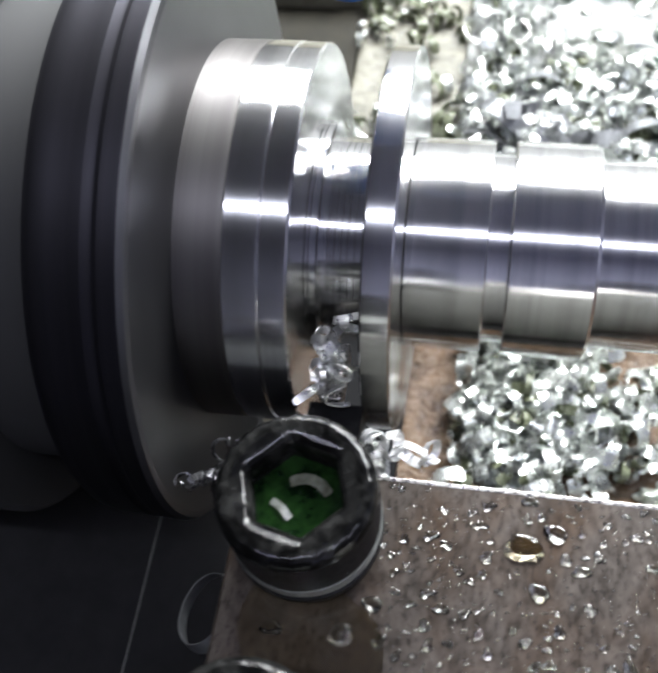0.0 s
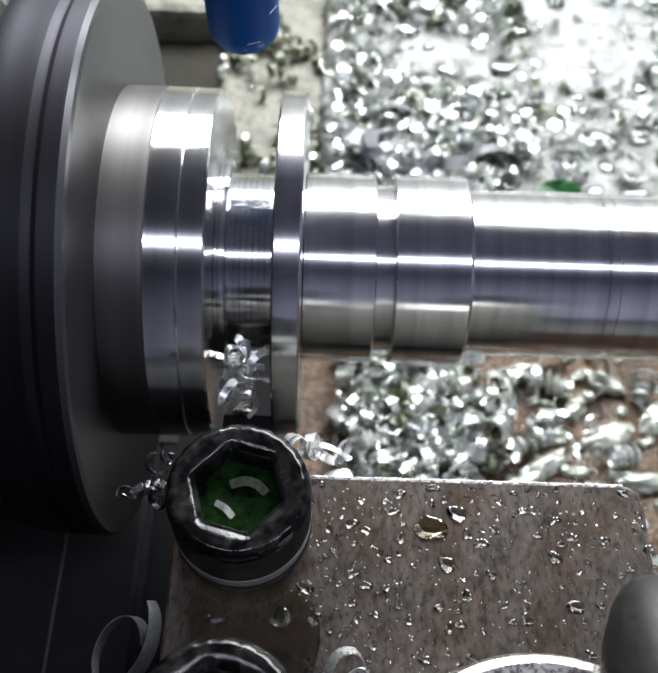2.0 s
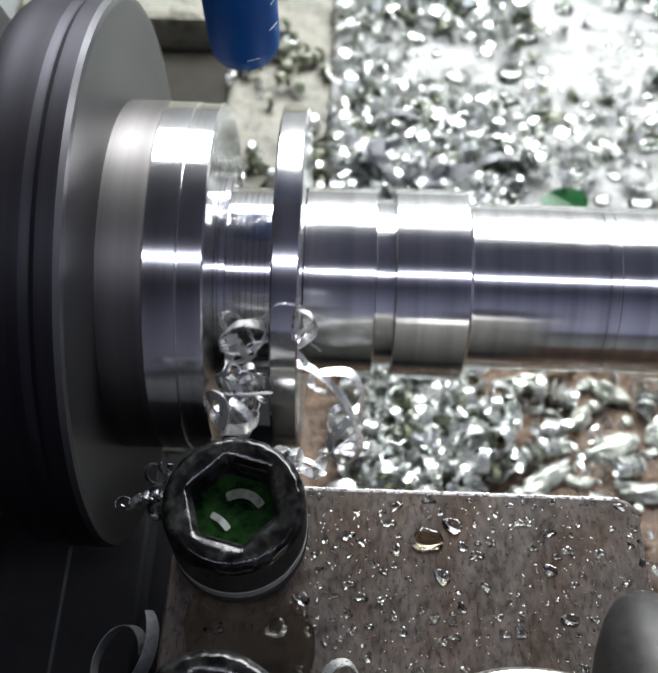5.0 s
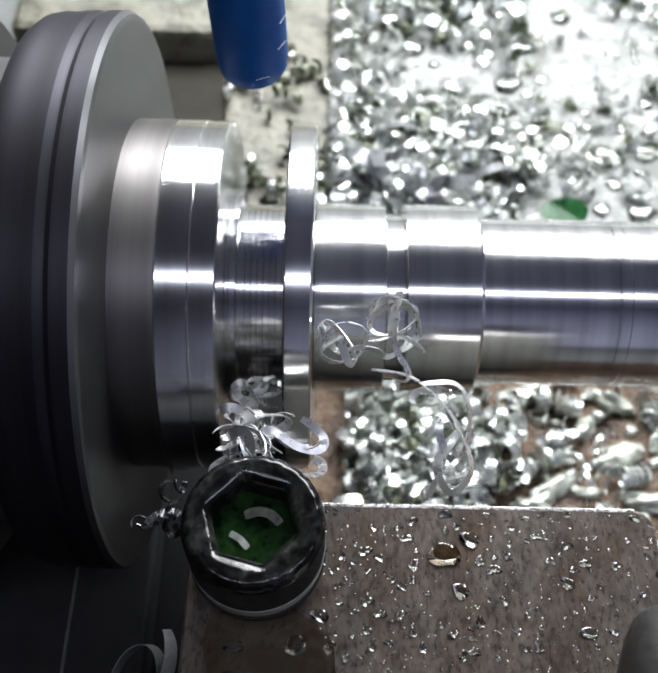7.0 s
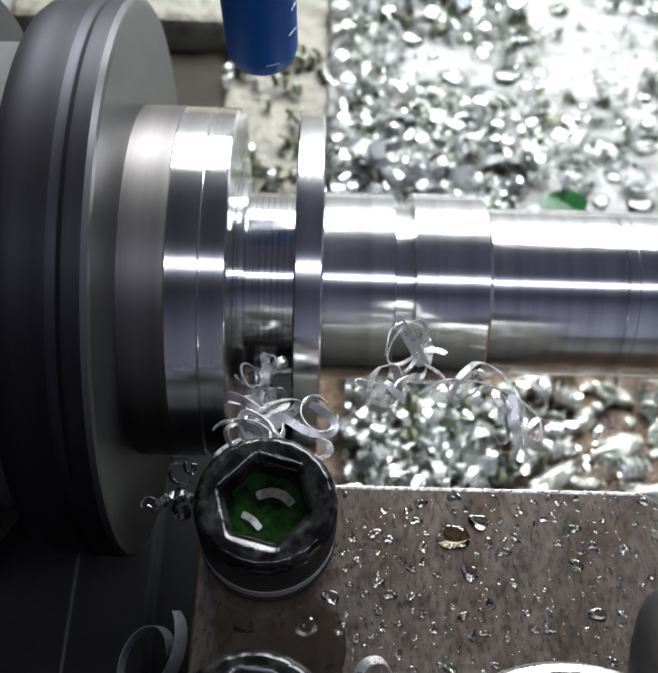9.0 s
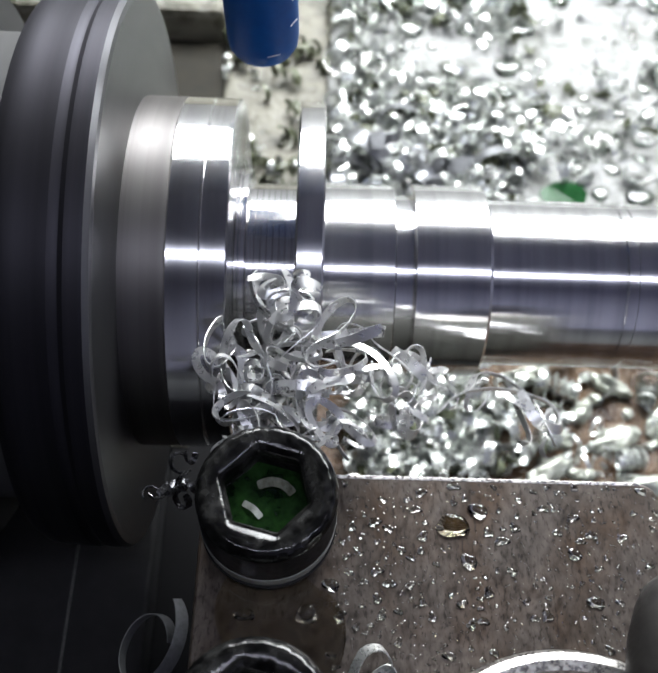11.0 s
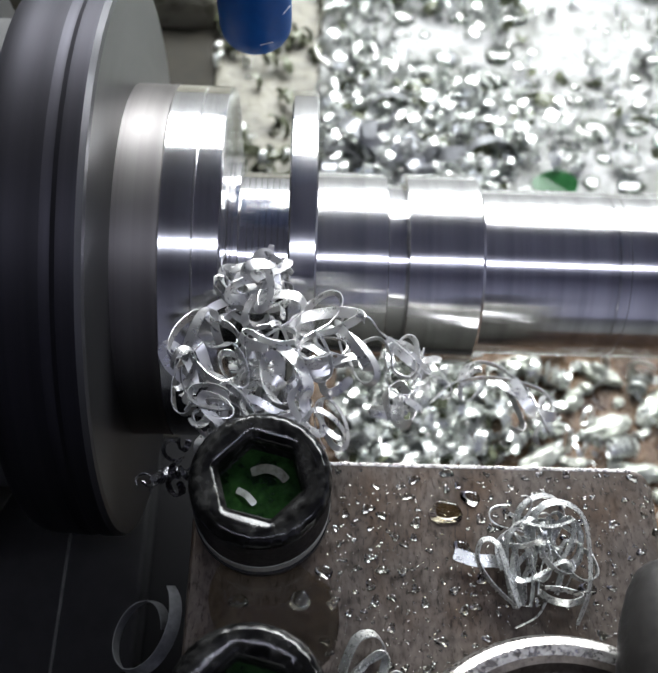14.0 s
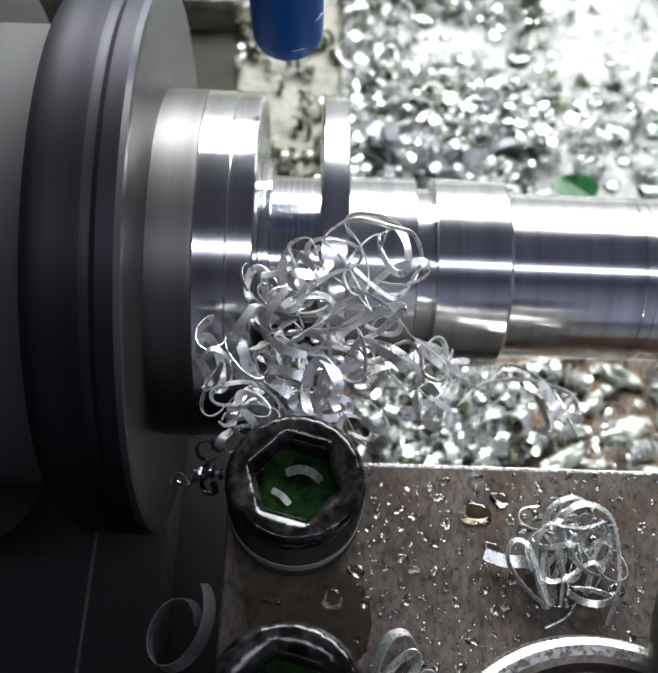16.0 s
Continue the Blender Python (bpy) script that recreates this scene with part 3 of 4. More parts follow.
def on_pile(r):
    while True:
        x, y = r.gauss(0.015, 0.0115), r.gauss(0.056, 0.014)
        if x > 0.0005 and 0.005 < y < 0.083:
            h = 0.012 * math.exp(-((x - 0.016) / 0.018) ** 2)
            return x, y, FLOOR_Z - 0.002 + r.random() * (0.003 + h)


def on_tray(r):
    while True:
        x, y = r.uniform(0.03, 0.12), r.uniform(0.0, 0.084)
        if r.random() < 0.25 + noise.noise(Vector((x * 50, y * 50, 9.0))):
            return x, y, FLOOR_Z - 0.003 + abs(r.gauss(0, 0.0015))


def on_strip(r):
    while True:
        x, y = r.uniform(-0.039, -0.008), r.uniform(0.075, 0.20)
        if r.random() < 0.3 + noise.noise(Vector((x * 40, y * 40, 5.0))):
            return x, y, -0.0855 + abs(r.gauss(0, 0.0015))


scatter("chip_carpet", 620, on_plate, "loose carpet of bright wet curled metal chips", M_wet_swarf, 11, (2.2, 6.0), (1.5, 3.8))
def on_cluster(r):
    return r.uniform(-0.004, 0.045), r.uniform(0.092, 0.15), -0.0835 + abs(r.gauss(0, 0.0015))


scatter("chip_shards", 55, on_cluster, "broad grey shards of swarf among the chips", M_shard, 18, (4.0, 9.0), (3.0, 5.5))
# dark scraps paint the greenish shade in the gaps between chips
scatter("gap_shade_litter", 270, on_plate, "dark greenish wet scraps that paint the shade between the chips", M_grime_shade, 15, (1.6, 4.0), (1.4, 3.4))
scatter("chip_pile", 330, on_pile, "heap of bright curled chips below the shaft", M_wet_swarf, 12, (2.0, 4.4), (1.5, 3.4))
scatter("chip_litter", 130, on_tray, "wet chips strewn on the rusty tray", M_wet_swarf, 13, (1.0, 3.0), (0.8, 2.2))
scatter("pile_grime", 70, on_pile, "dark green grime between the chips of the heap", M_grime_shade, 17, (1.6, 3.6), (1.4, 3.0))
scatter("strip_litter", 45, on_strip, "greasy chips on the cream strip", M_wet_swarf, 14, (1.6, 3.8), (1.2, 3.0))
scatter("strip_grime", 120, on_strip, "dark greenish grime on the cream strip", M_grime_shade, 16, (1.6, 4.0), (1.4, 3.4))


def chip_things(name, count, place, label, group, seed, size, width):
    """Single chips on a dozen shared meshes."""
    r = random.Random(seed)
    kinds = []
    for _ in range(12):
        v, f = ribbon_data(curl_path(r, r.uniform(*size) * MM, r.uniform(0.4, 1.5), r.uniform(0.4, 2.0) * MM, 12), r.uniform(*width) * MM, 0.00016, r)
        kinds.append(mesh_from(name, v, f, M_wet_swarf, "creased"))
    for i in range(count):
        x, y, z = place(r)
        ob = new(name, kinds[i % 12])
        ob.matrix_basis = Matrix.Translation((x, y, z + 0.001)) @ turn_any(r)
        tagged(ob, label, "metal chip", group)


chip_things("metal_chip", 130, on_pile, "bright curled steel chip lying on the heap", "chips on the heap", 31, (2.0, 4.4), (1.6, 3.6))
chip_things("metal_chip", 150, on_plate, "wet curled steel chip lying on the tray plate", "chips on the tray plate", 32, (2.4, 6.0), (1.6, 3.8))

# shallow pools of coolant over the chips
rp = random.Random(44)
pools = []
while len(pools) < 240:
    x, y = rp.uniform(-4, 130), rp.uniform(90, 255)
    r0 = 1.0 + 5.5 * rp.random() ** 2.6
    if all((x - a) ** 2 + (y - b) ** 2 > (r0 + c) ** 2 for a, b, c in pools):
        pools.append((x, y, r0))
for p in pools:
    ob = put("coolant_pool", drops([p], rp, M_film), None, Matrix.Translation((0, 0, -0.0848)))
    tagged(ob, "shallow clear pool of coolant on the tray plate", "coolant pool", "pools on the tray plate")

# tight coils lying on the tray
rc = random.Random(77)
for x, y, ang, turns, rad in ((0.050, 0.050, 25, 5.0, 2.6), (0.073, 0.046, 10, 5.0, 2.6), (0.064, 0.036, -15, 3.0, 2.2), (0.056, 0.066, 160, 6.0, 2.8), (0.026, 0.050, 60, 4.0, 2.8), (0.080, 0.066, 70, 4.0, 2.6), (0.090, 0.052, 20, 5.0, 2.4)):
    c = ribbon("coiled_chip", curl_path(rc, rad * MM, turns, 1.7 * MM, int(turns * 16), 0.12), 2.0 * MM, "large wet coil of swarf lying on the tray", group="coils on the tray", mat=M_wet_swarf, seed=int(x * 1e4), twist=0.05)
    c.matrix_basis = pose(x, y, FLOOR_Z - 0.0035 + rad * MM * 1.1, 90, 0, ang + 90)


def wet_lump(x, y, length, width, height, ang, seed):
    """A lump of chips under a skin of coolant."""
    bm = bmesh.new()
    bmesh.ops.create_icosphere(bm, subdivisions=4, radius=1.0)
    off = Vector((seed * 1.7, seed * 0.9, 0))
    for v in bm.verts:
        d = 1 + 0.38 * noise.noise(v.co * 1.5 + off) + 0.2 * noise.noise(v.co * 4.0 + off) + 0.07 * noise.noise(v.co * 9.0 + off)
        v.co = Vector((v.co.x * d * length, v.co.y * d * width, max(-0.2, v.co.z) * d * height)) * MM
    ob = part("wet_lump", bm, M_bead, None, smooth=True)
    ob.matrix_basis = pose(x, y, FLOOR_Z - 0.0036, 0, 0, ang)
    return tagged(ob, "lump of silvery chips under a wet skin of coolant", "chip lump", "lumps on the tray")


ring = ribbon("curled_offcut", curl_path(random.Random(3), 9.5 * MM, 0.9, 1.0 * MM, 60, 0.05), 4.2 * MM, "broad wet ring of swarf lying on the tray", mat=M_oily, seed=91, twist=0.05)
ring.matrix_basis = pose(0.0620, 0.0700, FLOOR_Z - 0.001, 12, 0, 0)

rl = random.Random(90)
for x, y, L, W_, a in ((0.052, 0.043, 8, 3.0, 35), (0.046, 0.038, 5, 2.2, -10), (0.070, 0.052, 7, 3.0, 20), (0.076, 0.040, 7, 2.6, -5), (0.062, 0.060, 4, 2.4, 60), (0.056, 0.052, 3, 2.0, 0),
                       (0.083, 0.058, 6, 3.0, 50), (0.040, 0.062, 4, 2.6, 80), (0.048, 0.070, 6, 2.5, 15), (0.070, 0.068, 6, 2.5, -30), (0.060, 0.030, 6, 2.2, 10), (0.088, 0.045, 5, 2.6, 70)):
    wet_lump(x, y, L, W_, rl.uniform(2.2, 3.6), a, rl.uniform(0, 50))
for i in range(16):
    wet_lump(rl.uniform(0.03, 0.095), rl.uniform(0.025, 0.08), rl.uniform(1.2, 2.6), rl.uniform(0.9, 1.8), rl.uniform(0.8, 1.6), rl.uniform(0, 180), rl.uniform(0, 50))


def flake():
    v = [(0.0065 * math.cos(a) * (1 + 0.15 * math.sin(3 * a)), 0.006 * math.sin(a), 0.0006 * (1 + math.sin(2 * a))) for a in (2 * math.pi * k / 20 for k in range(20))]
    v += [(x * 0.95, y * 0.95, z - 0.001) for x, y, z in v]
    f = [tuple(range(20)), tuple(reversed(range(20, 40)))] + [(k, k + 20, (k + 1) % 20 + 20, (k + 1) % 20) for k in range(20)]
    return mesh_from("green_flake", v, f, M_flake, False)


tagged(put("green_flake", flake(), None, pose(0.0622, 0.1240, -0.0825, 12, 0, 0)), "dark green wet flake among the chips", "flake")

# chips lying still on and beside the holder
r = random.Random(21)
for i in range(9):
    # darker swarf colour stands for the shade these chips lie in
    c = ribbon("stuck_chip", curl_path(r, r.uniform(1.0, 1.9) * MM, r.uniform(0.5, 1.1), 1.2 * MM, 14), r.uniform(0.8, 1.5) * MM, "", parent=holder, seed=30 + i, mat=M_shaded_swarf)
    c.matrix_basis = pose((-29.0 + r.uniform(-3.5, 3.0)) * MM, (1 + r.uniform(-6, 3)) * MM, r.uniform(-3, 3) * MM) @ turn_any(r)
    c["label"] = "small curled chip stuck beside the screw, coloured dark for shade"
for wide, bends in ((2.3, [V(-3, -3.5, 1.0), V(-2.2, 0, 2.4), V(-0.6, 3.0, 3.6), V(1.8, 3.6, 3.2), V(3, 1.8, 2), V(0.5, 0.2, 1.4), V(-2, -2, 1.2)]),
                    (1.4, [V(-1.2, -2.2, 1.2), V(0.5, 0, 2.4), V(2.4, 1.2, 2.8), V(3.2, 0.2, 2.4), V(2, -2, 1.6), V(-1, -3, 1)]),
                    (1.6, [V(3.2, -2.8, 1), V(4.4, -1.4, 2), V(5.6, -2.2, 1.4), V(5.4, -3.8, 1)])):
    fold = ribbon("folded_chip", spline(bends, 9), wide * MM, "", parent=holder, seed=40, twist=0.1, side=(0.3, 0.5, 0.8), mat=M_oily)
    fold.matrix_basis = pose(-0.0012, -0.0292, 0)
    fold["label"] = "folded grey ribbon of swarf lying on the block"
loop = ribbon("hanging_loop", curl_path(r, 5.0 * MM, 1.15, 1.5 * MM, 48, 0.35), 2.0 * MM, "", parent=holder, seed=41, twist=0.2, mat=M_shard)
loop["label"] = "large dark loop of swarf hanging beside the block"


# ---- moving swarf ----
WELL = (-0.018, 0.022, -0.060)       # below the tool, where cut swarf gathers


LEAN = Vector((0, 0.86, 0.51))       # up along the sloping face of the nest
OUT = Vector((0, -0.51, 0.86))


def nest_ribbons():
    r = random.Random(5)
    out = []
    for i in range(52):
        path = wander_path(r, r.uniform(1.7, 3.0) * MM, r.uniform(14, 30) * MM, 60)
        ob = ribbon("swarf_ribbon", path, r.uniform(1.0, 1.75) * MM, "bright curled ribbon of freshly cut steel swarf", group="nest of swarf", seed=100 + i, twist=0.5)
        if i < 9:                                 # the first ones stay low by the tool
            dx, dz, born = r.uniform(-7.5, 3.5), r.uniform(-9, -3), r.uniform(4.6, 6.2)
        else:
            a, q = r.uniform(0, 6.28), math.sqrt(r.random())
            dx, dz = 12.5 * q * math.cos(a), 12.5 * q * math.sin(a) + 0.8
            dx *= 1.0 - 0.45 * max(0.0, dz / 15.5)
            born = 9.5 + 1.8 * r.random()
        place = (Vector((-12.8 + dx, 15.0, 9.5)) + LEAN * dz + OUT * r.uniform(-4, 4)) * MM
        out.append((ob, place, facing(r, 0.5, 0.75).to_euler(), born))
    return out


nest = nest_ribbons()


def gap_ribbons():
    r = random.Random(8)
    out = []
    for i in range(15):
        path = wander_path(r, r.uniform(1.1, 2.0) * MM, r.uniform(7, 14) * MM, 32)
        out.append(ribbon("flying_chip", path, r.uniform(0.9, 1.6) * MM, "short bright chip tumbling off the cutting tool", group="chips at the tool", seed=200 + i))
    return out


gap = gap_ribbons()

edge = []
re_ = random.Random(55)
for i in range(4):
    edge.append(ribbon("loose_chip", curl_path(re_, re_.uniform(1.6, 2.5) * MM, re_.uniform(0.8, 1.4), 1.0 * MM, 30), re_.uniform(1.0, 1.6) * MM, "pale curled chip caught at the edge of the block", group="chips at the block edge", seed=230 + i))

tangle = tagged(new("swarf_tangle"), "long looping tangle of bright steel swarf", "swarf")
ribbon("strand", spline([V(-9, 0, 7), V(-6, -1, 10), V(-2, 0, 9), V(-3, 1, 5), V(-7, 0, 4), V(-9, -1, 6), V(-6, -2, 8)], 8), 2.1 * MM, "", parent=tangle, seed=301, side=(0.35, 1, 0.25))
ribbon("strand", spline([V(-2, 0, 11), V(1, -1, 14), V(5, 0, 12), V(6, 1, 8), V(3, 0, 6), V(2, -2, 9), V(3, -1, 15)], 8), 2.1 * MM, "", parent=tangle, seed=302, side=(0.35, 1, 0.25))
ribbon("strand", spline([V(-1, 0, 3), V(5, 0, 2), V(10, -1, -2), V(13, -2, -7), V(14, -3, -12), V(11, -3, -15), V(9, -3, -11), V(12, -3, -6)], 8), 1.9 * MM, "", parent=tangle, seed=303, twist=0.4, side=(0.35, 1, 0.25))
ribbon("strand", spline([V(7, 0, 1), V(12, 0, 1), V(14, -1, -3), V(13, -2, -9), V(9, -3, -13), V(8, -2, -16)], 8), 1.7 * MM, "", parent=tangle, seed=304, twist=0.4, side=(0.35, 1, 0.25))


def loops(parent, spots, seed):
    """Loose loops added to a tangle."""
    rr = random.Random(seed)
    for x, z, rad, turns in spots:
        c = ribbon("coil", wander_path(rr, rad * 0.75 * MM, rad * turns * 6.0 * MM, 50), 1.2 * MM, "", parent=parent, seed=seed + int(x * 7) % 50, twist=0.5)
        c.matrix_basis = Matrix.Translation(Vector((x, rr.uniform(-1, 1), z)) * MM) @ facing(rr, 1.57, 0.5)


loops(tangle, ((-6, 7, 3.0, 1.2), (2, 10, 3.2, 1.4), (4, 5, 2.4, 1.0), (11, -9, 3.4, 1.3), (12, -14, 2.6, 1.1), (8, -1, 2.4, 0.9), (0, 6, 2.0, 1.0)), 620)

fallen = tagged(new("swarf_clump"), "loose clump of dull silver swarf ribbons", "swarf")
r = random.Random(61)
BENDS = (
    (1.5, [V(-3.5, -7, 1), V(-7, -4, 2), V(-9, -1, 3), V(-8.5, 1.5, 4), V(-6.5, 1, 4.5), V(-5, -3, 3.5), V(-3.5, -7, 2)]),
    (1.4, [V(-4, -7, 1), V(-5, -2, 2.5), V(-5, 1.5, 4), V(-3.5, 3.5, 5), V(-2, 2, 4.5), V(-1.5, -2.5, 3.5), V(-2, -7, 2)]),
    (1.6, [V(1, 0, 2), V(-1, 2, 3), V(-1, 5, 5), V(1, 6.5, 6), V(4, 6.5, 5.5), V(6, 4.5, 5), V(6.5, 0, 4), V(6, -5, 3), V(4.5, -9, 0.8)]),
    (1.4, [V(-1, 6, 3), V(0, 3, 3.5), V(1.5, 0, 4), V(4, -3, 3.5), V(6, -3.5, 3), V(7.5, -2.5, 3), V(7, 0, 3), V(6, 1, 2.5)]),
    (1.6, [V(-3.5, 4, 3), V(-2.5, 6.5, 4.5), V(0.5, 8, 5), V(3, 7, 4.5), V(4, 4.5, 3)]),
    (1.3, [V(2.5, 0, 2), V(3.5, 2, 3), V(5.5, 1.5, 3.5), V(5, -1, 3), V(3, -1.5, 2), V(2.5, 0.5, 1.5)]),
    (1.5, [V(-0.5, -4.5, 1), V(1, -6, 2), V(3.5, -6.5, 2.5), V(5.5, -5.5, 2), V(3.5, -4.5, 1.5), V(0.5, -4, 1)]),
    (1.1, [V(4, 5, 5), V(4.5, 3, 4.5), V(3.5, 0.5, 3.5), V(2.5, -1, 2.5)]),
    (1.3, [V(-3, -6.5, 1.5), V(-3.5, -2, 2.5), V(-4, 1, 3.5), V(-5, 2.5, 3), V(-6, 1, 2.5), V(-5.5, -2, 2)]),
    (1.2, [V(-1, 4, 2), V(1, 4.5, 3), V(3.5, 4, 3.5), V(5, 2.5, 3), V(4, 0.5, 2), V(1.5, 1, 1.5), V(0, -2, 1.2), V(-0.5, -5, 1)]),
    (1.4, [V(2, -5, 1), V(3, -2, 2), V(5, 0, 3), V(5.5, 3, 4), V(4, 5, 4), V(2, 3.5, 3), V(2, 0.5, 2.5)]),
    (1.4, [V(-2.5, -6, 1), V(-2.5, -3, 2), V(-1, -0.5, 2.5), V(-1.5, 2, 2), V(-3, 2.5, 1.5)]),
    (0.4, [V(0.5, -6, 1), V(-1, -8, 0.6), V(-4, -9.5, 0.4)]),
    (2.4, [V(-12, 0.5, 1.2), V(-9, -0.5, 1.4), V(-6, -0.5, 1.2), V(-4.5, -1, 0.8)]),
)
for i, (wide, bends) in enumerate(BENDS):
    ribbon("strand", spline(bends, 9), wide * 0.74 * MM, "", parent=fallen, seed=400 + i, mat=M_oily, twist=0.15, side=(0.15, 1, 0.3) if wide > 2 else (0.55, -0.2, 0.8))
for i in range(11):
    c = ribbon("strand", wander_path(r, r.uniform(1.6, 2.4) * MM, r.uniform(11, 18) * MM, 50), r.uniform(0.6, 1.1) * MM, "", parent=fallen, seed=430 + i, mat=M_oily, twist=0.4)
    c.matrix_basis = Matrix.Translation(Vector((r.uniform(-4, 4), r.uniform(-4, 4), r.uniform(2.4, 5.0))) * MM) @ facing(r, 0.2, 0.5)

side_loop = tagged(new("swarf_loop"), "thin wavy loop of swarf before the shaft", "swarf")
ribbon("strand", spline([V(-6, 0, -3), V(-7, 0.5, 1.5), V(-5.5, 0, 4.2), V(-2.5, -0.5, 3.6), V(-0.5, 0, 1.4), V(2.5, 0.5, -0.6), V(5.2, 0, -3.2), V(4.4, -0.5, -5.4), V(1.8, 0, -4.6), V(1.2, 0.5, -1.8), V(-0.6, 1, 0.4), V(-3.4, 0.6, -0.6), V(-4.8, 0, -3.6)], 9), 1.0 * MM, "", parent=side_loop, seed=501, twist=0.5, side=(0.3, 1, 0.2))
ribbon("strand", spline([V(2, 0, -3), V(0.5, 0.5, -5.5), V(2.4, 0, -8), V(5.0, -0.5, -7.6), V(6.0, 0, -5.2), V(4.2, 0.4, -4.2)], 9), 0.9 * MM, "", parent=side_loop, seed=502, twist=0.5, side=(0.3, 1, 0.2))
high_loop = tagged(new("swarf_loop"), "wide bright loop of swarf thrown over the nest", "swarf")
ribbon("strand", spline([V(-10, 0, 0), V(-11, 1, 3), V(-8, 0, 4), V(-6, 0, 0), V(-1, 0, -4), V(1, 0, -6), V(-3, 0, 1), V(-6, 0, 4), V(-2, 0, 7), V(4, 0, 6), V(7, 0, 5), V(8, 0, 1), V(5, 0, -4), V(2, 0, -3), V(-4, 0, 2)], 8), 1.0 * MM, "", parent=high_loop, seed=507, twist=0.8, side=(0.35, 1, 0.25))

loops(high_loop, ((0, 3, 3.6, 1.3), (-5, 1, 3.2, 1.2), (4, 3, 2.8, 1.2), (1, -3, 3.4, 1.3), (5, -1, 3.0, 1.1)), 650)


# ---- what moves ----
FEED = [(0.0, 0.0, 0.0), (4.0, 0.13, 0.82), (9.0, -0.23, 2.82), (12.5, -0.24, 3.16), (16.0, -0.28, 3.43)]   # seconds, x and y in mm


def feed(t):
    for (t0, x0, y0), (t1, x1, y1) in zip(FEED, FEED[1:]):
        if t <= t1:
            k = (t - t0) / (t1 - t0)
            return Vector((x0 + (x1 - x0) * k, y0 + (y1 - y0) * k, 0)) * MM
    return Vector((FEED[-1][1], FEED[-1][2], 0)) * MM


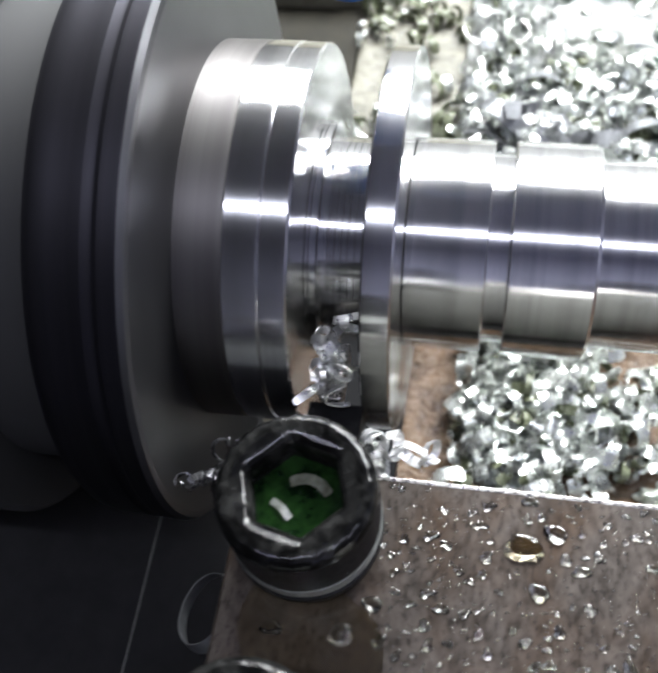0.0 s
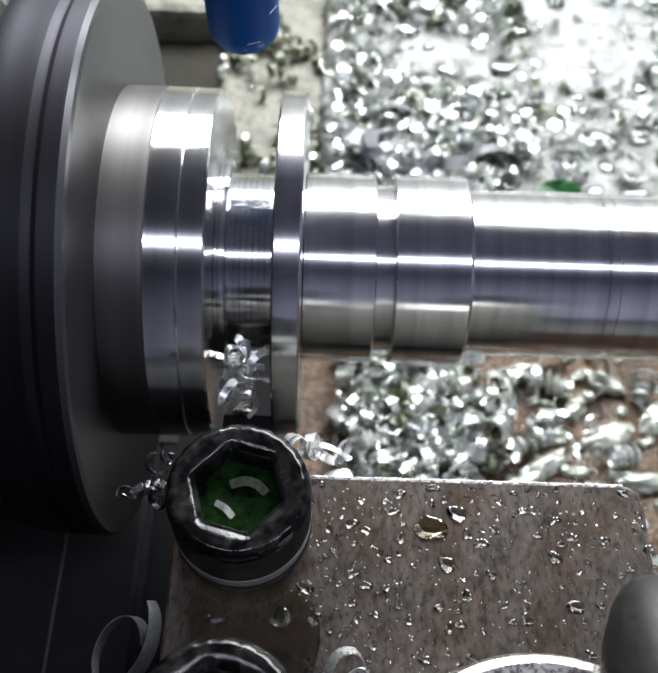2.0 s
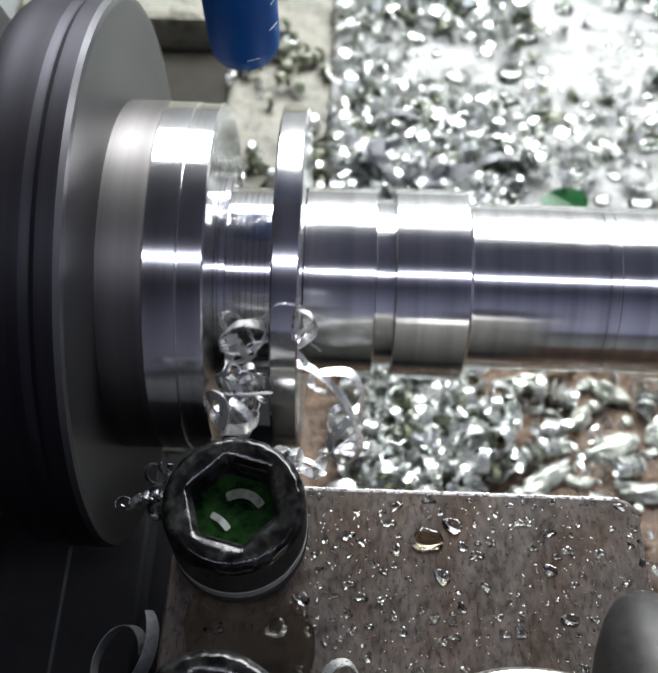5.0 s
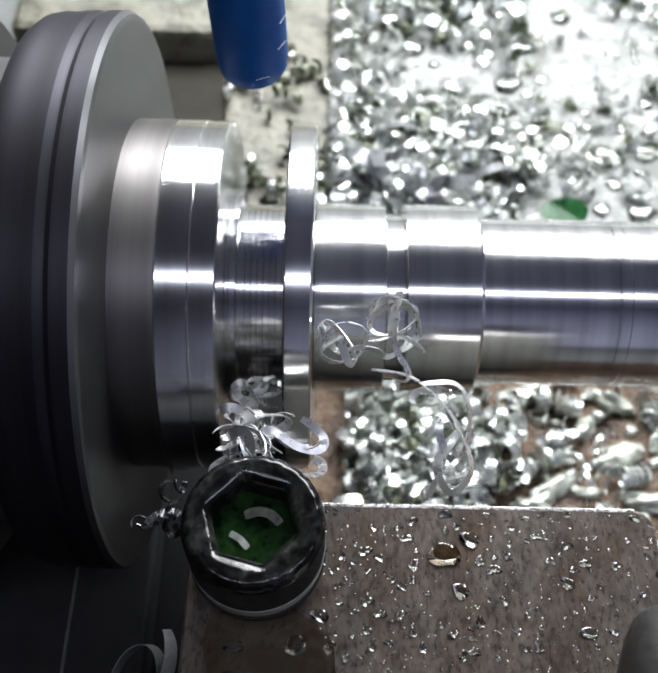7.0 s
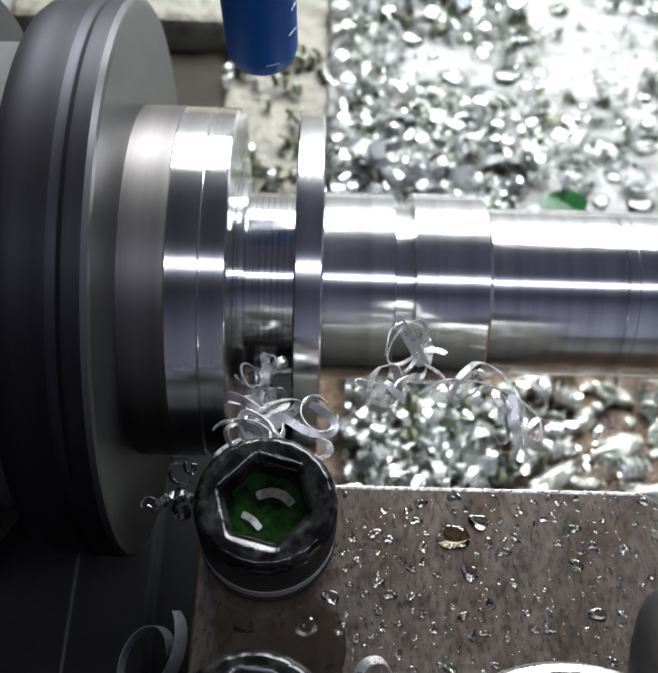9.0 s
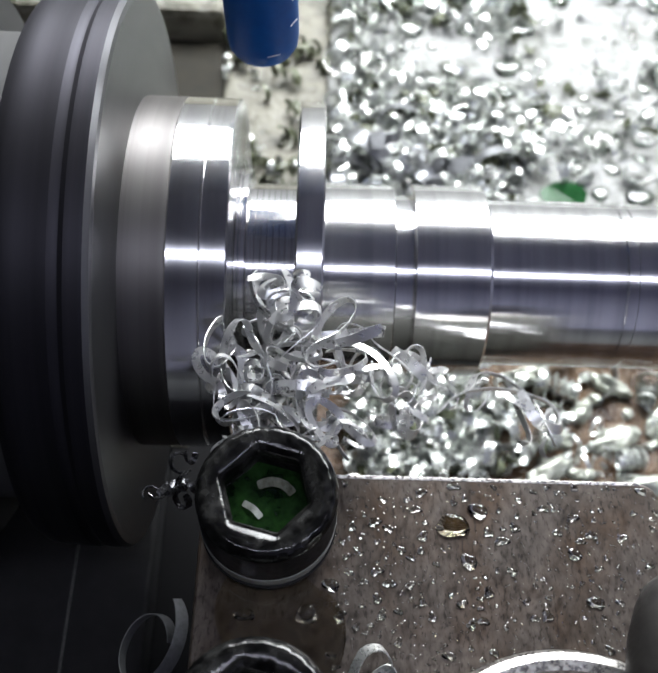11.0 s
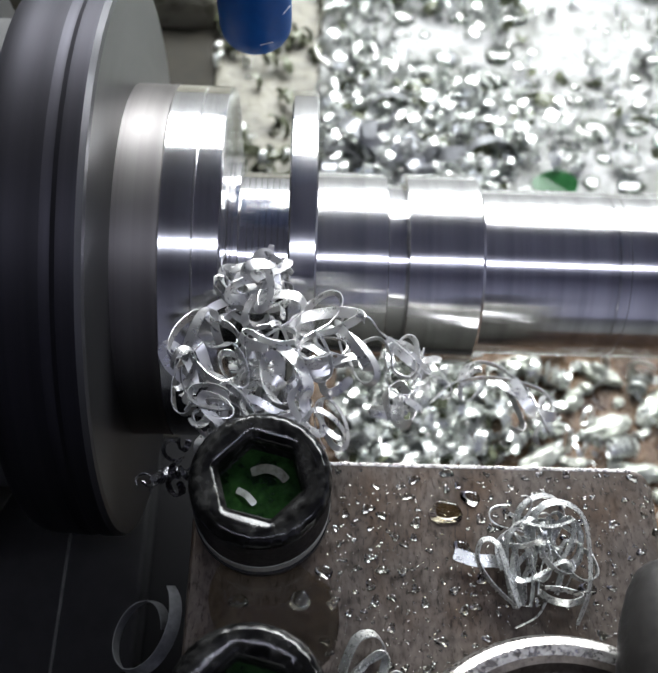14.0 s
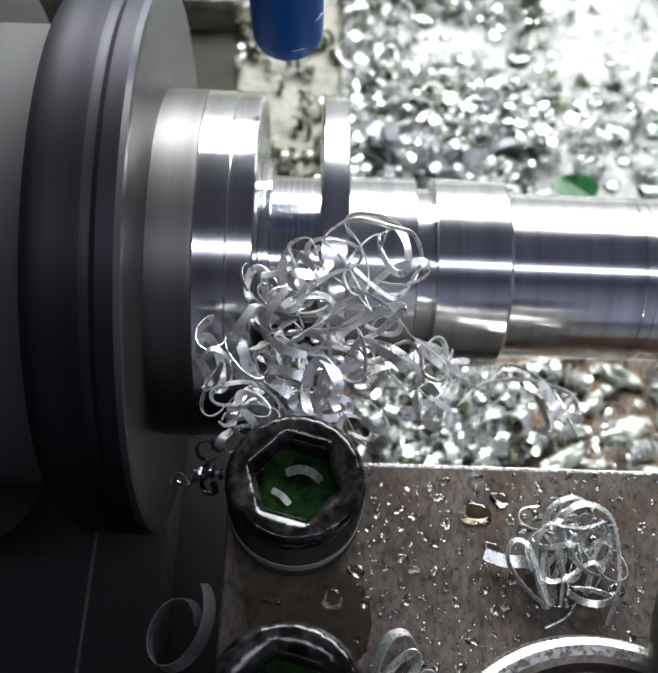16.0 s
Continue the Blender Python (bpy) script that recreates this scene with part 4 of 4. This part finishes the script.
def motions():
    walk(holder, [(i * 0.5, Matrix.Translation(feed(i * 0.5))) for i in range(33)])
    high, low = pose(-0.0280, -0.0165, -0.009, -35, -20, 65), pose(-0.0318, -0.0225, -0.009, -35, -20, 65)
    walk(loop, [(0.0, high), (1.0, high), (1.6, low), (16.0, low)])
    spin = [(i / 15, pose(0, AXIS_Y, AXIS_Z, (i * 78) % 360)) for i in range(241)]
    walk(chuck, spin)
    walk(work, spin)
    well = Vector(WELL)
    # the nest grows ribbon by ribbon
    for ob, place, eu, born in nest:
        r = random.Random(round(born * 1e5))
        e0 = Euler((eu.x + 0.5, eu.y, eu.z - 0.8))
        rows = [(0.0, Matrix.LocRotScale(well, e0, None)), (born - 0.5, Matrix.LocRotScale(well, e0, None))]
        low = Vector((-18 * MM, 20 * MM, -12 * MM))
        rows.append((born - 0.15, Matrix.LocRotScale(low, e0, None)))
        t = born + 0.3
        while t < 16.0:
            ee = Euler((eu.x + r.uniform(-0.25, 0.25), eu.y + r.uniform(-0.25, 0.25), eu.z + r.uniform(-0.3, 0.3)))
            spread = Vector((place.x * 0.12 - 0.0012, 0, 0)) if t > 13.2 else Vector()      # it loosens and leans to the chuck
            rows.append((t, Matrix.LocRotScale(place + spread + Vector((r.uniform(-1.5, 1.5), r.uniform(-0.6, 0.6), r.uniform(-1.0, 1.0))) * MM, ee, None)))
            t += r.uniform(0.6, 1.1)
        rows.append((16.0, rows[-1][1]))
        walk(ob, rows)
    # chips that tumble in the gap above the tool
    for n, ob in enumerate(gap):
        r = random.Random(700 + n)
        rows = []
        sx, sz, so = r.uniform(-2.6, 2.6), r.uniform(-6.5, 4.5), r.uniform(-2, 2)
        for i in range(65):
            k = 1.0 if i % 5 else 2.2
            p = (Vector((-18.1 + max(-2.9, min(2.9, sx + k * r.uniform(-0.8, 0.8))), 23.0, -8.0)) + LEAN * (sz + k * r.uniform(-1.2, 1.2)) + OUT * so) * MM
            rows.append((i * 0.25, Matrix.LocRotScale(p, Euler((0.5 * math.sin(i * 0.7 + n), 0.9 + 0.5 * math.cos(i * 0.6 + n), 0.45 * i + n)), None)))
        walk(ob, rows)
    for n, ob in enumerate(edge):
        eu = Euler((0.5 + 0.5 * n, 0.9 - 0.5 * n, n * 1.3))
        here = Vector((-8.5 + 2.4 * n, 4.0 + 0.5 * (n % 2), 1.5 - 0.8 * n)) * MM
        away = Vector((-13.0 + n, 12.0, -14.0 - 2 * n)) * MM
        walk(ob, [(0.0, Matrix.LocRotScale(here, eu, None)), (3.0, Matrix.LocRotScale(here + feed(3.0), eu, None)), (4.4, Matrix.LocRotScale(here + feed(4.4), eu, None)),
                  (5.8, Matrix.LocRotScale(away, eu, None)), (16.0, Matrix.LocRotScale(away, eu, None))])
    wait = Matrix.Translation(well)
    at = lambda x, y, z, a=0, b=0, c=0: pose(x * MM, y * MM, z * MM, a, b, c)
    walk(tangle, [(0.0, wait), (4.4, wait), (5.0, at(-12, 22, -4, -30)), (5.8, at(0, 19, 4, -55)), (6.3, at(1.6, 18.8, 5, -59)), (7.15, at(1.8, 18.6, 5, -59)),
                  (7.5, at(8.5, 17.5, 0, -59, 0, 30)), (8.6, at(8.7, 17.5, -1, -59, 0, 40)), (9.2, at(10, 18, -4, -65, 10, 45)), (10.2, at(12, 17, -6, -70, 15, 55)), (11.3, at(13.5, 15, -6, -75, 15, 60)), (16.0, at(13.5, 15.5, -6, -75, 15, 60))])
    rest = lambda t: Matrix.Translation(feed(t) + Vector((24.0, -14.4, 0.5)) * MM)
    walk(fallen, [(0.0, wait), (12.4, wait), (12.9, at(-15, 16, 8, 30, 0, 0)), (13.15, at(8, 6, 22, 60, 20, 0)), (13.3, Matrix.Translation(feed(13.3) + Vector((21, -10, 6)) * MM)), (13.45, rest(13.45)), (14.0, rest(14.0)), (15.0, rest(15.0)), (16.0, rest(16.0))])
    walk(side_loop, [(0.0, wait), (9.6, wait), (10.4, at(-8, 22, -4, -40)), (11.2, at(1, 21.5, 5, -59)), (12.0, at(1, 21.5, 5, -59)), (13.0, at(1, 21.5, 5, -59, 6, 0)), (14.2, at(2.2, 21.5, 5, -59)), (15.2, at(2.2, 21.5, 5, -59)), (16.0, at(2.2, 21.5, 5, -59))])
    walk(high_loop, [(0.0, wait), (13.6, wait), (14.3, at(-16, 19, -8, -40)), (14.8, at(-12.5, 21, 13, -59, 25, 0)), (15.3, at(-8, 24, 19, -59, 10, 0)), (15.7, at(-6.6, 25.5, 20, -59)), (16.0, at(-6.6, 25.5, 20, -59))])


motions()
